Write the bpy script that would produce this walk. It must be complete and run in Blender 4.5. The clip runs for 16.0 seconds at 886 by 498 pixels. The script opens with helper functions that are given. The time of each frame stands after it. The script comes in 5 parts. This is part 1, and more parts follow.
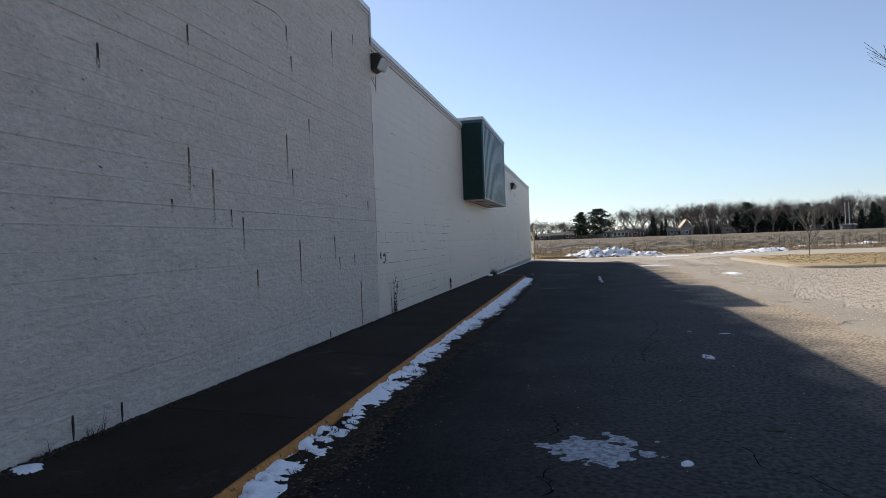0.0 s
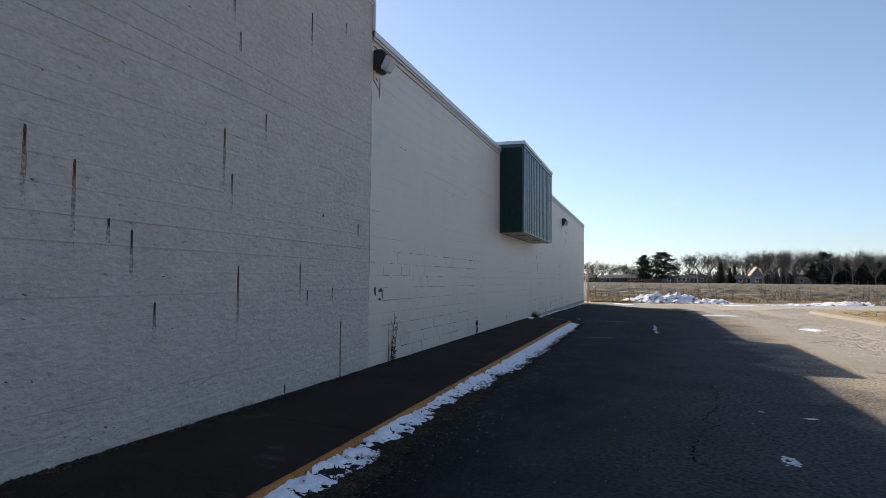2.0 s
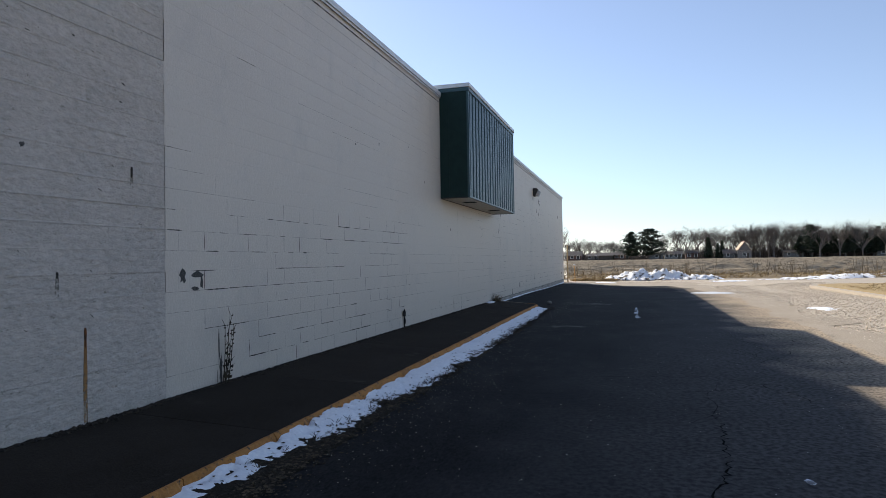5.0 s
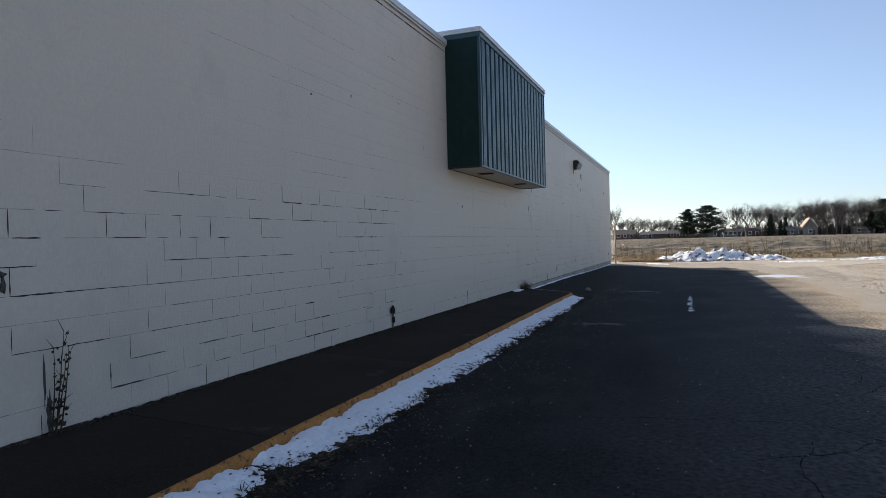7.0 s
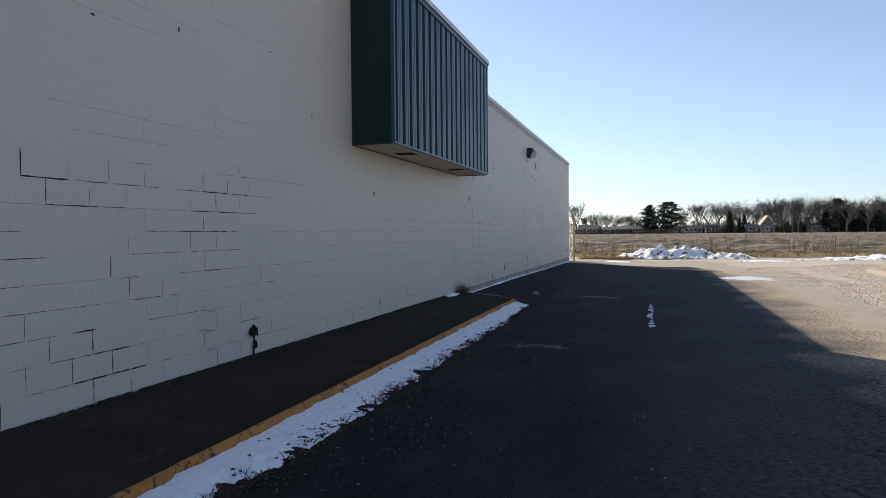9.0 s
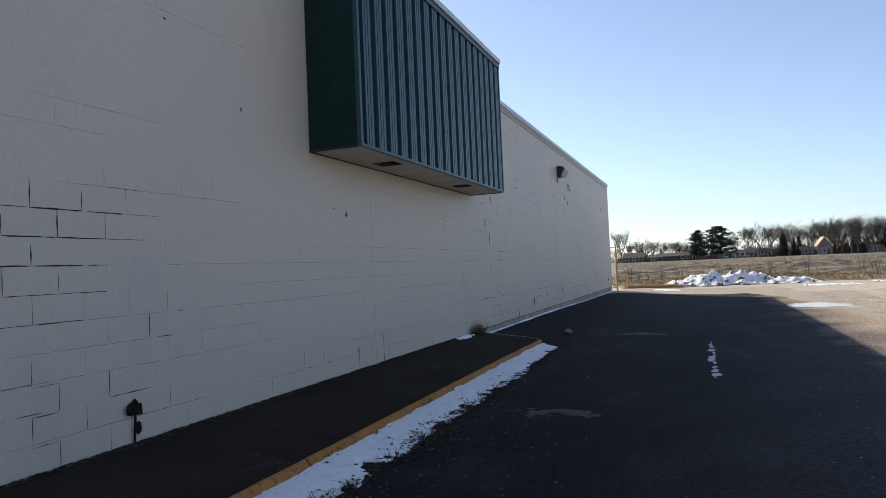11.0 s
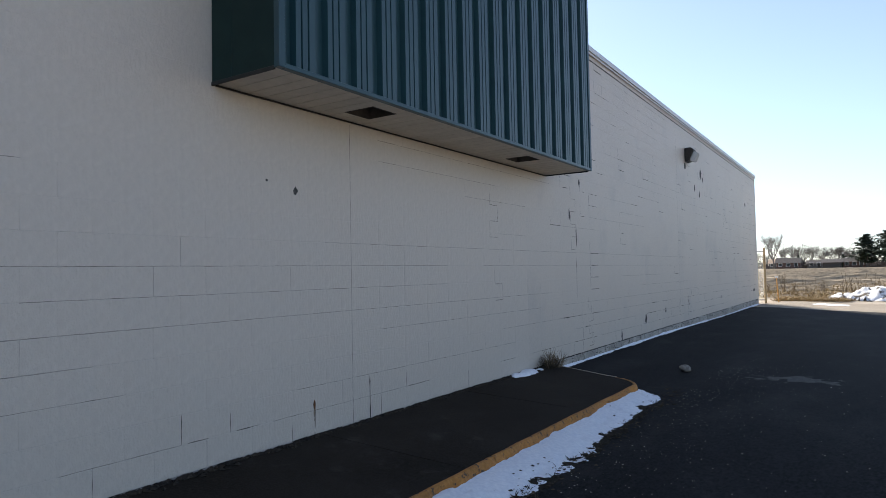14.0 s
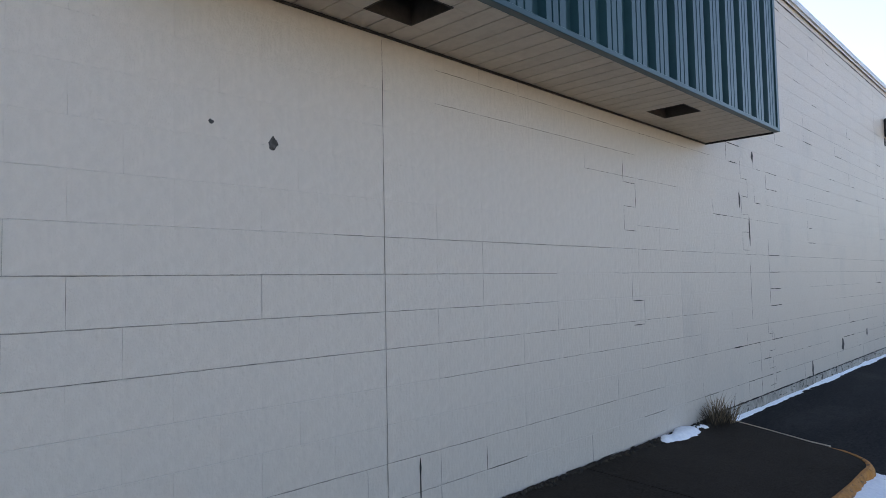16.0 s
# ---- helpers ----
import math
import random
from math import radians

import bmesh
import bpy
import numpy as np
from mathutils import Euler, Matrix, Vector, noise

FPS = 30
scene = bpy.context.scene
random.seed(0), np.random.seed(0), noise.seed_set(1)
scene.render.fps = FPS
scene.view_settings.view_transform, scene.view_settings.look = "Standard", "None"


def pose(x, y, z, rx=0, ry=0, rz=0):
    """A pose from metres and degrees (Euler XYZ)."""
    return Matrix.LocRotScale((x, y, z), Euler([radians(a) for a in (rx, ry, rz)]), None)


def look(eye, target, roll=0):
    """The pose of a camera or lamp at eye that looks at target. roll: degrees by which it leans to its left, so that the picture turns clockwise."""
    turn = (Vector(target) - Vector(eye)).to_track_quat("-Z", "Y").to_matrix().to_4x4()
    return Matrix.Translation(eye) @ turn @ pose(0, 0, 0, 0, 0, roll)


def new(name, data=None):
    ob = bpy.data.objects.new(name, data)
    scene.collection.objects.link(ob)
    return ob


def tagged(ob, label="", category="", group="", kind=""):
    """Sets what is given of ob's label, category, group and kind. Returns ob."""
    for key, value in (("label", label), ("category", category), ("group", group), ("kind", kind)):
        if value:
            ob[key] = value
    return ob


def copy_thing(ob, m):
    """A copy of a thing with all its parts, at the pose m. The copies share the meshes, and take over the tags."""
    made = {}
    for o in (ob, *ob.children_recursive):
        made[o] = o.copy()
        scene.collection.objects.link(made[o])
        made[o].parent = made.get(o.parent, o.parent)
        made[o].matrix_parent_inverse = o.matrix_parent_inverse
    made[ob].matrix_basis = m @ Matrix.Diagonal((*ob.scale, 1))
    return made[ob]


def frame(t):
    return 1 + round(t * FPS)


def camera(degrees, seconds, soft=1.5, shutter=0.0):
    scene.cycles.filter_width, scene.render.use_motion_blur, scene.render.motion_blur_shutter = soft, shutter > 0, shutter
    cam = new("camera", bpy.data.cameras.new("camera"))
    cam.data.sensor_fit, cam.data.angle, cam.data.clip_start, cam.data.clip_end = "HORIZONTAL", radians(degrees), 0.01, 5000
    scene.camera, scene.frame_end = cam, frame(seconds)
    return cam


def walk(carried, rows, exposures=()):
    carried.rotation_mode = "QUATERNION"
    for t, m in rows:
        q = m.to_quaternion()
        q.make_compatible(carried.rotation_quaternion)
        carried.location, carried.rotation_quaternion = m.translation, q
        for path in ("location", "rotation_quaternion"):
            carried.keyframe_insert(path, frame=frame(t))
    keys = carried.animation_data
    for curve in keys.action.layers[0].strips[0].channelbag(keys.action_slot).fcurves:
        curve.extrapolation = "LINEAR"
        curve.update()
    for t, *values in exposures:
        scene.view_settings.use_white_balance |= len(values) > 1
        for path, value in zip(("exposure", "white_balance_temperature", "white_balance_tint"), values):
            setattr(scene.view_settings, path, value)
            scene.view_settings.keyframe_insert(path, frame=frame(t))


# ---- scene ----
cam = camera(68.4, 16.0, soft=0.6)
PATH = [
    (0, (3.771, -0.202, 1.603), (3.351, 1.753, 1.581), -2.1),
    (0.5, (3.826, 0.443, 1.565), (3.257, 2.36, 1.574), -2.4),
    (1, (3.852, 1.004, 1.599), (3.282, 2.921, 1.645), -1.0),
    (1.5, (4.001, 1.645, 1.613), (3.393, 3.549, 1.686), -0.5),
    (2, (4.083, 2.172, 1.587), (3.489, 4.079, 1.678), 0.5),
    (2.5, (4.124, 2.805, 1.561), (3.448, 4.688, 1.547), -2.1),
    (3, (4.206, 3.408, 1.553), (3.59, 5.31, 1.575), -2.2),
    (3.5, (4.236, 4.073, 1.523), (3.727, 6.006, 1.464), -2.2),
    (4, (4.362, 4.743, 1.552), (3.776, 6.654, 1.495), -2.3),
    (4.2, (4.368, 5.014, 1.534), (3.833, 6.941, 1.55), -1.1),
    (6.3, (4.263, 7.977, 1.477), (3.646, 9.88, 1.519), -0.7),
    (6.5, (4.292, 8.222, 1.505), (3.704, 10.134, 1.497), -1.3),
    (7, (4.411, 8.891, 1.533), (3.699, 10.76, 1.511), -1.4),
    (7.5, (4.45, 9.515, 1.542), (3.871, 11.429, 1.569), -0.6),
    (8, (4.531, 10.179, 1.505), (3.894, 12.074, 1.432), -2.1),
    (8.5, (4.466, 10.944, 1.568), (3.83, 12.84, 1.559), 1.3),
    (8.7, (4.427, 11.253, 1.589), (3.826, 13.16, 1.539), -0.3),
    (10.8, (4.338, 13.909, 1.51), (3.615, 15.773, 1.545), -1.4),
    (11, (4.287, 14.191, 1.489), (3.552, 16.05, 1.55), -2.5),
    (11.5, (4.293, 14.823, 1.52), (3.528, 16.669, 1.591), -2.8),
    (12, (4.252, 15.427, 1.52), (3.537, 17.295, 1.565), -2.3),
    (12.5, (4.37, 15.953, 1.544), (3.483, 17.745, 1.54), -2.3),
    (13, (4.262, 16.576, 1.552), (3.352, 18.357, 1.54), -0.6),
    (13.5, (4.19, 17.194, 1.496), (3.159, 18.907, 1.544), -2.1),
    (14, (3.964, 17.804, 1.552), (2.87, 19.478, 1.625), -1.1),
    (14.5, (3.759, 18.386, 1.52), (2.533, 19.965, 1.605), -2.2),
    (15, (3.443, 18.984, 1.514), (2.201, 20.55, 1.572), -1.7),
    (15.5, (3.193, 19.495, 1.49), (1.814, 20.943, 1.519), -2.3),
    (16, (2.708, 20.019, 1.581), (1.311, 21.446, 1.684), -1.1),
]
walk(cam, [(t, look(eye, target, roll)) for t, eye, target, roll in PATH], exposures=[(0, 0.38, 6300, 10), (1.5, 0.40, 6300, 10), (2, 0.38, 6300, 10), (3, 0.54, 6400, 10), (7, 0.40, 6350, 9.5), (7.5, 0.33, 6300, 9.5), (8, 0.36, 6350, 9.5), (8.5, 0.44, 6400, 9.5), (11, 0.48, 6400, 10), (12, 0.50, 6400, 10), (13.5, 0.78, 6500, 10), (14.5, 1.02, 6450, 9.5), (15, 1.29, 6480, 9.5), (16, 1.42, 6600, 10)])

# ---- sky and sun ----
SUN = Vector((-1.21, 1.12, 1.0)).normalized()
world = bpy.data.worlds.new("sky")
world.use_nodes = True
scene.world = world
sky = world.node_tree.nodes.new("ShaderNodeTexSky")
sky.sky_type = "NISHITA"
sky.sun_disc = False
sky.sun_elevation = math.asin(SUN.z)
sky.sun_rotation = math.atan2(SUN.x, SUN.y) % (2 * math.pi)
sky.altitude, sky.air_density, sky.dust_density, sky.ozone_density = 200, 1.0, 0.3, 3.0
back = world.node_tree.nodes["Background"]
back.inputs["Strength"].default_value = 0.102
haze = world.node_tree.nodes.new("ShaderNodeHueSaturation")
haze.inputs["Saturation"].default_value = 0.74
world.node_tree.links.new(sky.outputs["Color"], haze.inputs["Color"])
cool = world.node_tree.nodes.new("ShaderNodeMix")
cool.data_type, cool.blend_type = "RGBA", "MULTIPLY"
cool.inputs[0].default_value, cool.inputs[7].default_value = 1.0, (0.94, 0.99, 1.09, 1)
world.node_tree.links.new(haze.outputs["Color"], cool.inputs[6])
world.node_tree.links.new(cool.outputs[2], back.inputs["Color"])
sun_data = bpy.data.lights.new("sun", "SUN")
sun_data.energy, sun_data.angle, sun_data.color = 5.0, radians(0.53), (1.0, 0.92, 0.80)
sun = new("sun", sun_data)
sun.matrix_world = look(SUN * 60, (0, 0, 0))

# ---- materials ----


def surface(name, colours, rough=0.85, metal=0.0, fine=40.0, coarse=1.5, bump=0.0, bump_scale=60.0, stretch=(1, 1, 1),
            spots=None, spot_scale=8.0, spot_at=0.62, spot_soft=0.04, vary=0.0, gloss=0.4, island=0.0):
    """colours: dark and light of the fine grain, then of the large blotches (optional). spots: a third colour in patches."""
    m = bpy.data.materials.new(name)
    m.use_nodes = True
    nt = m.node_tree
    n, l = nt.nodes, nt.links
    b = n["Principled BSDF"]
    b.inputs["Roughness"].default_value, b.inputs["Metallic"].default_value = rough, metal
    b.inputs["Specular IOR Level"].default_value = gloss
    co = n.new("ShaderNodeTexCoord")
    mp = n.new("ShaderNodeMapping")
    mp.inputs["Scale"].default_value = stretch
    l.new(co.outputs["Object"], mp.inputs["Vector"])

    def grain(scale, detail=4, rough_=0.6):
        t = n.new("ShaderNodeTexNoise")
        t.inputs["Scale"].default_value, t.inputs["Detail"].default_value, t.inputs["Roughness"].default_value = scale, detail, rough_
        l.new(mp.outputs["Vector"], t.inputs["Vector"])
        return t.outputs["Fac"]

    def ramp(fac, a, c, lo=0.35, hi=0.65):
        r = n.new("ShaderNodeValToRGB")
        r.color_ramp.elements[0].position, r.color_ramp.elements[0].color = lo, (*a, 1)
        r.color_ramp.elements[1].position, r.color_ramp.elements[1].color = hi, (*c, 1)
        l.new(fac, r.inputs["Fac"])
        return r.outputs["Color"]

    def mix(fac, a, c, kind="MIX"):
        x = n.new("ShaderNodeMix")
        x.data_type, x.blend_type = "RGBA", kind
        for sock, v in ((x.inputs[0], fac), (x.inputs[6], a), (x.inputs[7], c)):
            if isinstance(v, (int, float)):
                sock.default_value = v
            elif isinstance(v, tuple):
                sock.default_value = (*v, 1)
            else:
                l.new(v, sock)
        return x.outputs[2]

    col = ramp(grain(fine), colours[0], colours[1])
    if len(colours) > 2:
        col = mix(ramp(grain(coarse, 5), (0, 0, 0), (1, 1, 1)), col, ramp(grain(fine * 1.3), colours[2], colours[3]))
    if spots:
        col = mix(ramp(grain(spot_scale, 6, 0.65), (0, 0, 0), (1, 1, 1), spot_at, spot_at + spot_soft), col, spots)
    if vary or island:
        src = n.new("ShaderNodeObjectInfo") if vary else n.new("ShaderNodeNewGeometry")
        mm = n.new("ShaderNodeMapRange")
        w = vary or island
        mm.inputs["To Min"].default_value, mm.inputs["To Max"].default_value = 1 - w, 1 + w
        l.new(src.outputs["Random" if vary else "Random Per Island"], mm.inputs["Value"])
        comb = n.new("ShaderNodeCombineColor")
        for k in range(3):
            l.new(mm.outputs["Result"], comb.inputs[k])
        col = mix(1.0, col, comb.outputs["Color"], "MULTIPLY")
    l.new(col, b.inputs["Base Color"])
    if bump:
        bp = n.new("ShaderNodeBump")
        bp.inputs["Strength"].default_value, bp.inputs["Distance"].default_value = min(1.0, bump), 0.02 * max(1.0, bump)
        l.new(grain(bump_scale, 6), bp.inputs["Height"])
        l.new(bp.outputs["Normal"], b.inputs["Normal"])
    return m


PAINT = surface("white_block_paint", [(0.545, 0.492, 0.428), (0.595, 0.538, 0.468), (0.52, 0.47, 0.41), (0.57, 0.515, 0.45)], 0.48, fine=25, coarse=0.6,
                bump=0.35, bump_scale=45, spots=(0.465, 0.432, 0.39), spot_scale=0.9, spot_at=0.54, spot_soft=0.22, gloss=0.75, stretch=(1, 1, 0.8))
PAINT_ROUGH = surface("rough_block_paint", [(0.42, 0.383, 0.342), (0.545, 0.495, 0.445), (0.36, 0.327, 0.290), (0.49, 0.445, 0.398)], 0.6, fine=26, coarse=2.6,
                      bump=1.8, bump_scale=15, stretch=(1, 0.6, 1.1), spots=(0.21, 0.19, 0.16), spot_scale=24, spot_at=0.615, spot_soft=0.12, gloss=0.7)
MORTAR = surface("painted_mortar", [(0.50, 0.465, 0.42), (0.56, 0.52, 0.47)], 0.9, fine=30, bump=0.4)
CRACK_AND_SHADOW = surface("open_joint_and_shadow", [(0.010, 0.009, 0.008), (0.045, 0.040, 0.036)], 0.95, fine=60)
HAIRLINE = surface("hairline_joint", [(0.16, 0.145, 0.125), (0.34, 0.31, 0.275)], 0.95, fine=14)
PEEL = surface("bare_block", [(0.03, 0.03, 0.03), (0.11, 0.105, 0.10)], 0.95, fine=50, bump=0.5)
COPING = surface("coping_metal", [(0.55, 0.56, 0.57), (0.63, 0.64, 0.65)], 0.45, 0.3, fine=6, bump=0.05, bump_scale=3)
# plain side sheet; its green is deepened to paint in the side's shade
GREEN_SHADED = surface("green_sheet_shaded", [(0.004, 0.020, 0.018), (0.007, 0.027, 0.024)], 0.5, 0.0, fine=5, coarse=1.2, bump=0.04, bump_scale=2, gloss=0.22)
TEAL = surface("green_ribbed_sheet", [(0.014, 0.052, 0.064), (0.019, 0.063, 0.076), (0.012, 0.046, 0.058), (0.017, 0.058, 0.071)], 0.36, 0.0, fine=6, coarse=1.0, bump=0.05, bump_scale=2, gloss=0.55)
SOFFIT = surface("soffit_plank", [(0.55, 0.49, 0.41), (0.62, 0.56, 0.47)], 0.55, fine=14, coarse=2, vary=0.05)
DARK = surface("dark_bronze", [(0.02, 0.018, 0.016), (0.035, 0.03, 0.027)], 0.5, 0.2, fine=20)
BLACK_IRON = surface("black_iron", [(0.004, 0.004, 0.004), (0.014, 0.012, 0.011)], 0.7, 0.0, fine=30, gloss=0.15)
GRIM = surface("inside_dark", [(0.05, 0.045, 0.04), (0.09, 0.08, 0.07)], 0.8, fine=10)
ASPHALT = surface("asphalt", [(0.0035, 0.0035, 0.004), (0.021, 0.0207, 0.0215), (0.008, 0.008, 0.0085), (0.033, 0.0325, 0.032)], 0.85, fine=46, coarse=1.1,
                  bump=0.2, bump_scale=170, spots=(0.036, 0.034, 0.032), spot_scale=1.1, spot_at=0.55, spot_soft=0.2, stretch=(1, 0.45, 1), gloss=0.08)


def toned_outward(m, tone, x0, x1, lean=0.0):
    """Blends the material's colour to a lighter grained tone towards the yard; lean shifts its edge along y."""
    n, l = m.node_tree.nodes, m.node_tree.links
    b = n["Principled BSDF"]
    old = b.inputs["Base Color"].links[0].from_socket
    co = n.new("ShaderNodeTexCoord")
    sep = n.new("ShaderNodeSeparateXYZ")
    l.new(co.outputs["Object"], sep.inputs[0])
    t = n.new("ShaderNodeTexNoise")
    t.inputs["Scale"].default_value, t.inputs["Detail"].default_value = 0.9, 8
    l.new(co.outputs["Object"], t.inputs["Vector"])
    add = n.new("ShaderNodeMath")
    add.operation = "MULTIPLY_ADD"
    l.new(t.outputs["Fac"], add.inputs[0])
    add.inputs[1].default_value = 2.2
    shift = n.new("ShaderNodeMath")
    shift.operation = "MULTIPLY_ADD"
    l.new(sep.outputs["Y"], shift.inputs[0])
    shift.inputs[1].default_value = lean
    l.new(sep.outputs["X"], shift.inputs[2])
    l.new(shift.outputs[0], add.inputs[2])
    mr = n.new("ShaderNodeMapRange")
    mr.inputs["From Min"].default_value, mr.inputs["From Max"].default_value = x0 + 1.1, x1 + 1.1
    l.new(add.outputs[0], mr.inputs["Value"])
    x = n.new("ShaderNodeMix")
    x.data_type = "RGBA"
    l.new(mr.outputs["Result"], x.inputs[0])
    l.new(old, x.inputs[6])
    g = n.new("ShaderNodeTexNoise")
    g.inputs["Scale"].default_value, g.inputs["Detail"].default_value = 22, 6
    l.new(co.outputs["Object"], g.inputs["Vector"])
    r = n.new("ShaderNodeValToRGB")
    r.color_ramp.elements[0].position, r.color_ramp.elements[0].color = 0.36, (*(c * 0.5 for c in tone), 1)
    r.color_ramp.elements[1].position, r.color_ramp.elements[1].color = 0.62, (*(c * 1.4 for c in tone), 1)
    l.new(g.outputs["Fac"], r.inputs["Fac"])
    l.new(r.outputs["Color"], x.inputs[7])
    l.new(x.outputs[2], b.inputs["Base Color"])


BLACKGAP = surface("asphalt_gap", [(0.0015, 0.0015, 0.0015), (0.009, 0.0085, 0.008)], 0.97, fine=60, gloss=0.02)
# paler grey asphalt away from the kerb
toned_outward(ASPHALT, (0.060, 0.057, 0.055), 1.9, 4.4, -0.10)
# tan dust, ramped over the wall's shadow edge to paint in extra sun contrast
toned_outward(ASPHALT, (0.34, 0.27, 0.195), 6.2, 7.7)
OLD_ASPHALT = surface("dusty_old_asphalt", [(0.17, 0.14, 0.105), (0.45, 0.375, 0.285), (0.24, 0.195, 0.145), (0.47, 0.395, 0.305)], 0.93, fine=34, coarse=0.5,
                      bump=0.6, bump_scale=80, spots=(0.085, 0.07, 0.055), spot_scale=0.8, spot_at=0.6, spot_soft=0.1)
GRAVEL = surface("gravel", [(0.17, 0.135, 0.098), (0.65, 0.55, 0.43), (0.25, 0.20, 0.145), (0.55, 0.465, 0.36)], 0.95, fine=26, coarse=0.30,
                 bump=1.0, bump_scale=14, spots=(0.60, 0.53, 0.44), spot_scale=15, spot_at=0.58, spot_soft=0.05)
FIELD = surface("stubble_field", [(0.24, 0.18, 0.115), (0.48, 0.38, 0.25), (0.16, 0.12, 0.08), (0.32, 0.25, 0.165)], 0.97, fine=0.7, coarse=0.075,
                stretch=(0.03, 1.0, 1.0), bump=1.0, bump_scale=3, spots=(0.10, 0.078, 0.055), spot_scale=0.16, spot_at=0.55, spot_soft=0.05)
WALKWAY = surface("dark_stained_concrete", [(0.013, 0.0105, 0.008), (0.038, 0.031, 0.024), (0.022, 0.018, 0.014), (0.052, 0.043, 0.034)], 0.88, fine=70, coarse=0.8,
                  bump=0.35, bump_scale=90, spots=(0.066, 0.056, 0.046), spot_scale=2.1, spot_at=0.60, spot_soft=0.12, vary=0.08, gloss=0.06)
YELLOW = surface("worn_yellow_paint", [(0.36, 0.150, 0.030), (0.50, 0.225, 0.055), (0.24, 0.105, 0.026), (0.41, 0.185, 0.050)], 0.85, fine=30, coarse=3,
                 bump=0.6, bump_scale=40, spots=(0.07, 0.05, 0.035), spot_scale=16, spot_at=0.57, spot_soft=0.05, vary=0.08)
SNOW = surface("old_snow", [(0.78, 0.80, 0.84), (0.90, 0.91, 0.93)], 0.7, fine=30, coarse=4, bump=0.5, bump_scale=22, spots=(0.55, 0.54, 0.52), spot_scale=12, spot_at=0.66)
DIRTY_SNOW = surface("dirty_snow", [(0.72, 0.72, 0.73), (0.86, 0.87, 0.89)], 0.8, fine=8, bump=0.8, bump_scale=7, spots=(0.14, 0.115, 0.09), spot_scale=2.6, spot_at=0.53, spot_soft=0.05)
ICE = surface("thin_ice", [(0.45, 0.46, 0.48), (0.68, 0.70, 0.73)], 0.5, fine=18, bump=0.2, spots=(0.12, 0.12, 0.12), spot_scale=9, spot_at=0.56, spot_soft=0.08)
PALE = surface("pale_residue", [(0.14, 0.145, 0.155), (0.46, 0.48, 0.52)], 0.9, fine=22, coarse=3)
SMEAR = surface("sandy_smear", [(0.035, 0.033, 0.030), (0.105, 0.10, 0.092)], 0.95, fine=20, coarse=2)
DRY = surface("dry_grass", [(0.22, 0.15, 0.07), (0.38, 0.28, 0.14)], 0.95, fine=3, island=0.35)
WEED = surface("dead_weed", [(0.12, 0.085, 0.05), (0.24, 0.18, 0.11)], 0.95, fine=8, island=0.3)
DARKWEED = surface("black_weed", [(0.025, 0.02, 0.015), (0.07, 0.055, 0.035)], 0.95, fine=8, island=0.3)
LITTER = surface("leaf_litter", [(0.03, 0.022, 0.014), (0.09, 0.065, 0.04)], 0.95, fine=12, island=0.5)
DARKCRUMB = surface("wet_leaf_crumbs", [(0.010, 0.008, 0.006), (0.045, 0.034, 0.022)], 0.95, fine=12, island=0.5)
STONE = surface("pebble", [(0.22, 0.20, 0.17), (0.40, 0.37, 0.32)], 0.9, fine=30, island=0.45)
GRAVEL_STONE = surface("gravel_stone", [(0.46, 0.38, 0.29), (0.70, 0.60, 0.47)], 0.95, fine=30, island=0.3)
# bark, needles and thicket are lightened: distance haze is put into their colour
BARK = surface("hazed_grey_bark", [(0.11, 0.095, 0.085), (0.19, 0.167, 0.15)], 0.95, fine=4)
NEEDLE = surface("hazed_dark_needles", [(0.022, 0.036, 0.024), (0.046, 0.064, 0.040)], 0.9, fine=2, island=0.4)
THICKET = surface("hazed_far_thicket", [(0.08, 0.068, 0.06), (0.135, 0.115, 0.10)], 0.97, fine=1, island=0.3)
ISLAND = surface("dormant_turf", [(0.26, 0.18, 0.075), (0.42, 0.31, 0.15)], 0.97, fine=14, coarse=0.7, bump=0.8, bump_scale=16)
CONCRETE = surface("pale_concrete", [(0.34, 0.285, 0.22), (0.44, 0.375, 0.295)], 0.9, fine=25, coarse=1)
HOUSE_WALL = surface("house_siding", [(0.13, 0.125, 0.12), (0.20, 0.19, 0.18)], 0.85, fine=3, vary=0.25)
HOUSE_BRICK = surface("house_brick", [(0.12, 0.075, 0.06), (0.17, 0.10, 0.08)], 0.9, fine=5, vary=0.2)
ROOFING = surface("roof_shingle", [(0.09, 0.08, 0.075), (0.14, 0.125, 0.115)], 0.9, fine=4, vary=0.25)
TANROOF = surface("tan_roof", [(0.45, 0.33, 0.23), (0.55, 0.42, 0.30)], 0.85, fine=3)
GLASSY = surface("dark_pane", [(0.03, 0.035, 0.04), (0.05, 0.055, 0.06)], 0.15, fine=2)
WHITE = surface("white_paint", [(0.74, 0.74, 0.73), (0.80, 0.80, 0.79)], 0.7, fine=6)
GALV = surface("galvanised_steel", [(0.25, 0.25, 0.25), (0.38, 0.38, 0.37)], 0.5, 0.6, fine=20)
TANPOST = surface("weathered_post", [(0.36, 0.25, 0.13), (0.50, 0.37, 0.21)], 0.85, fine=14)
ORANGE = surface("orange_stake", [(0.50, 0.25, 0.07), (0.62, 0.34, 0.12)], 0.8, fine=14)
LENS = bpy.data.materials.new("prismatic_glass")
LENS.use_nodes = True
LENS.node_tree.nodes["Principled BSDF"].inputs["Base Color"].default_value = (0.55, 0.58, 0.60, 1)
LENS.node_tree.nodes["Principled BSDF"].inputs["Roughness"].default_value = 0.25
LENS.node_tree.nodes["Principled BSDF"].inputs["Transmission Weight"].default_value = 0.35

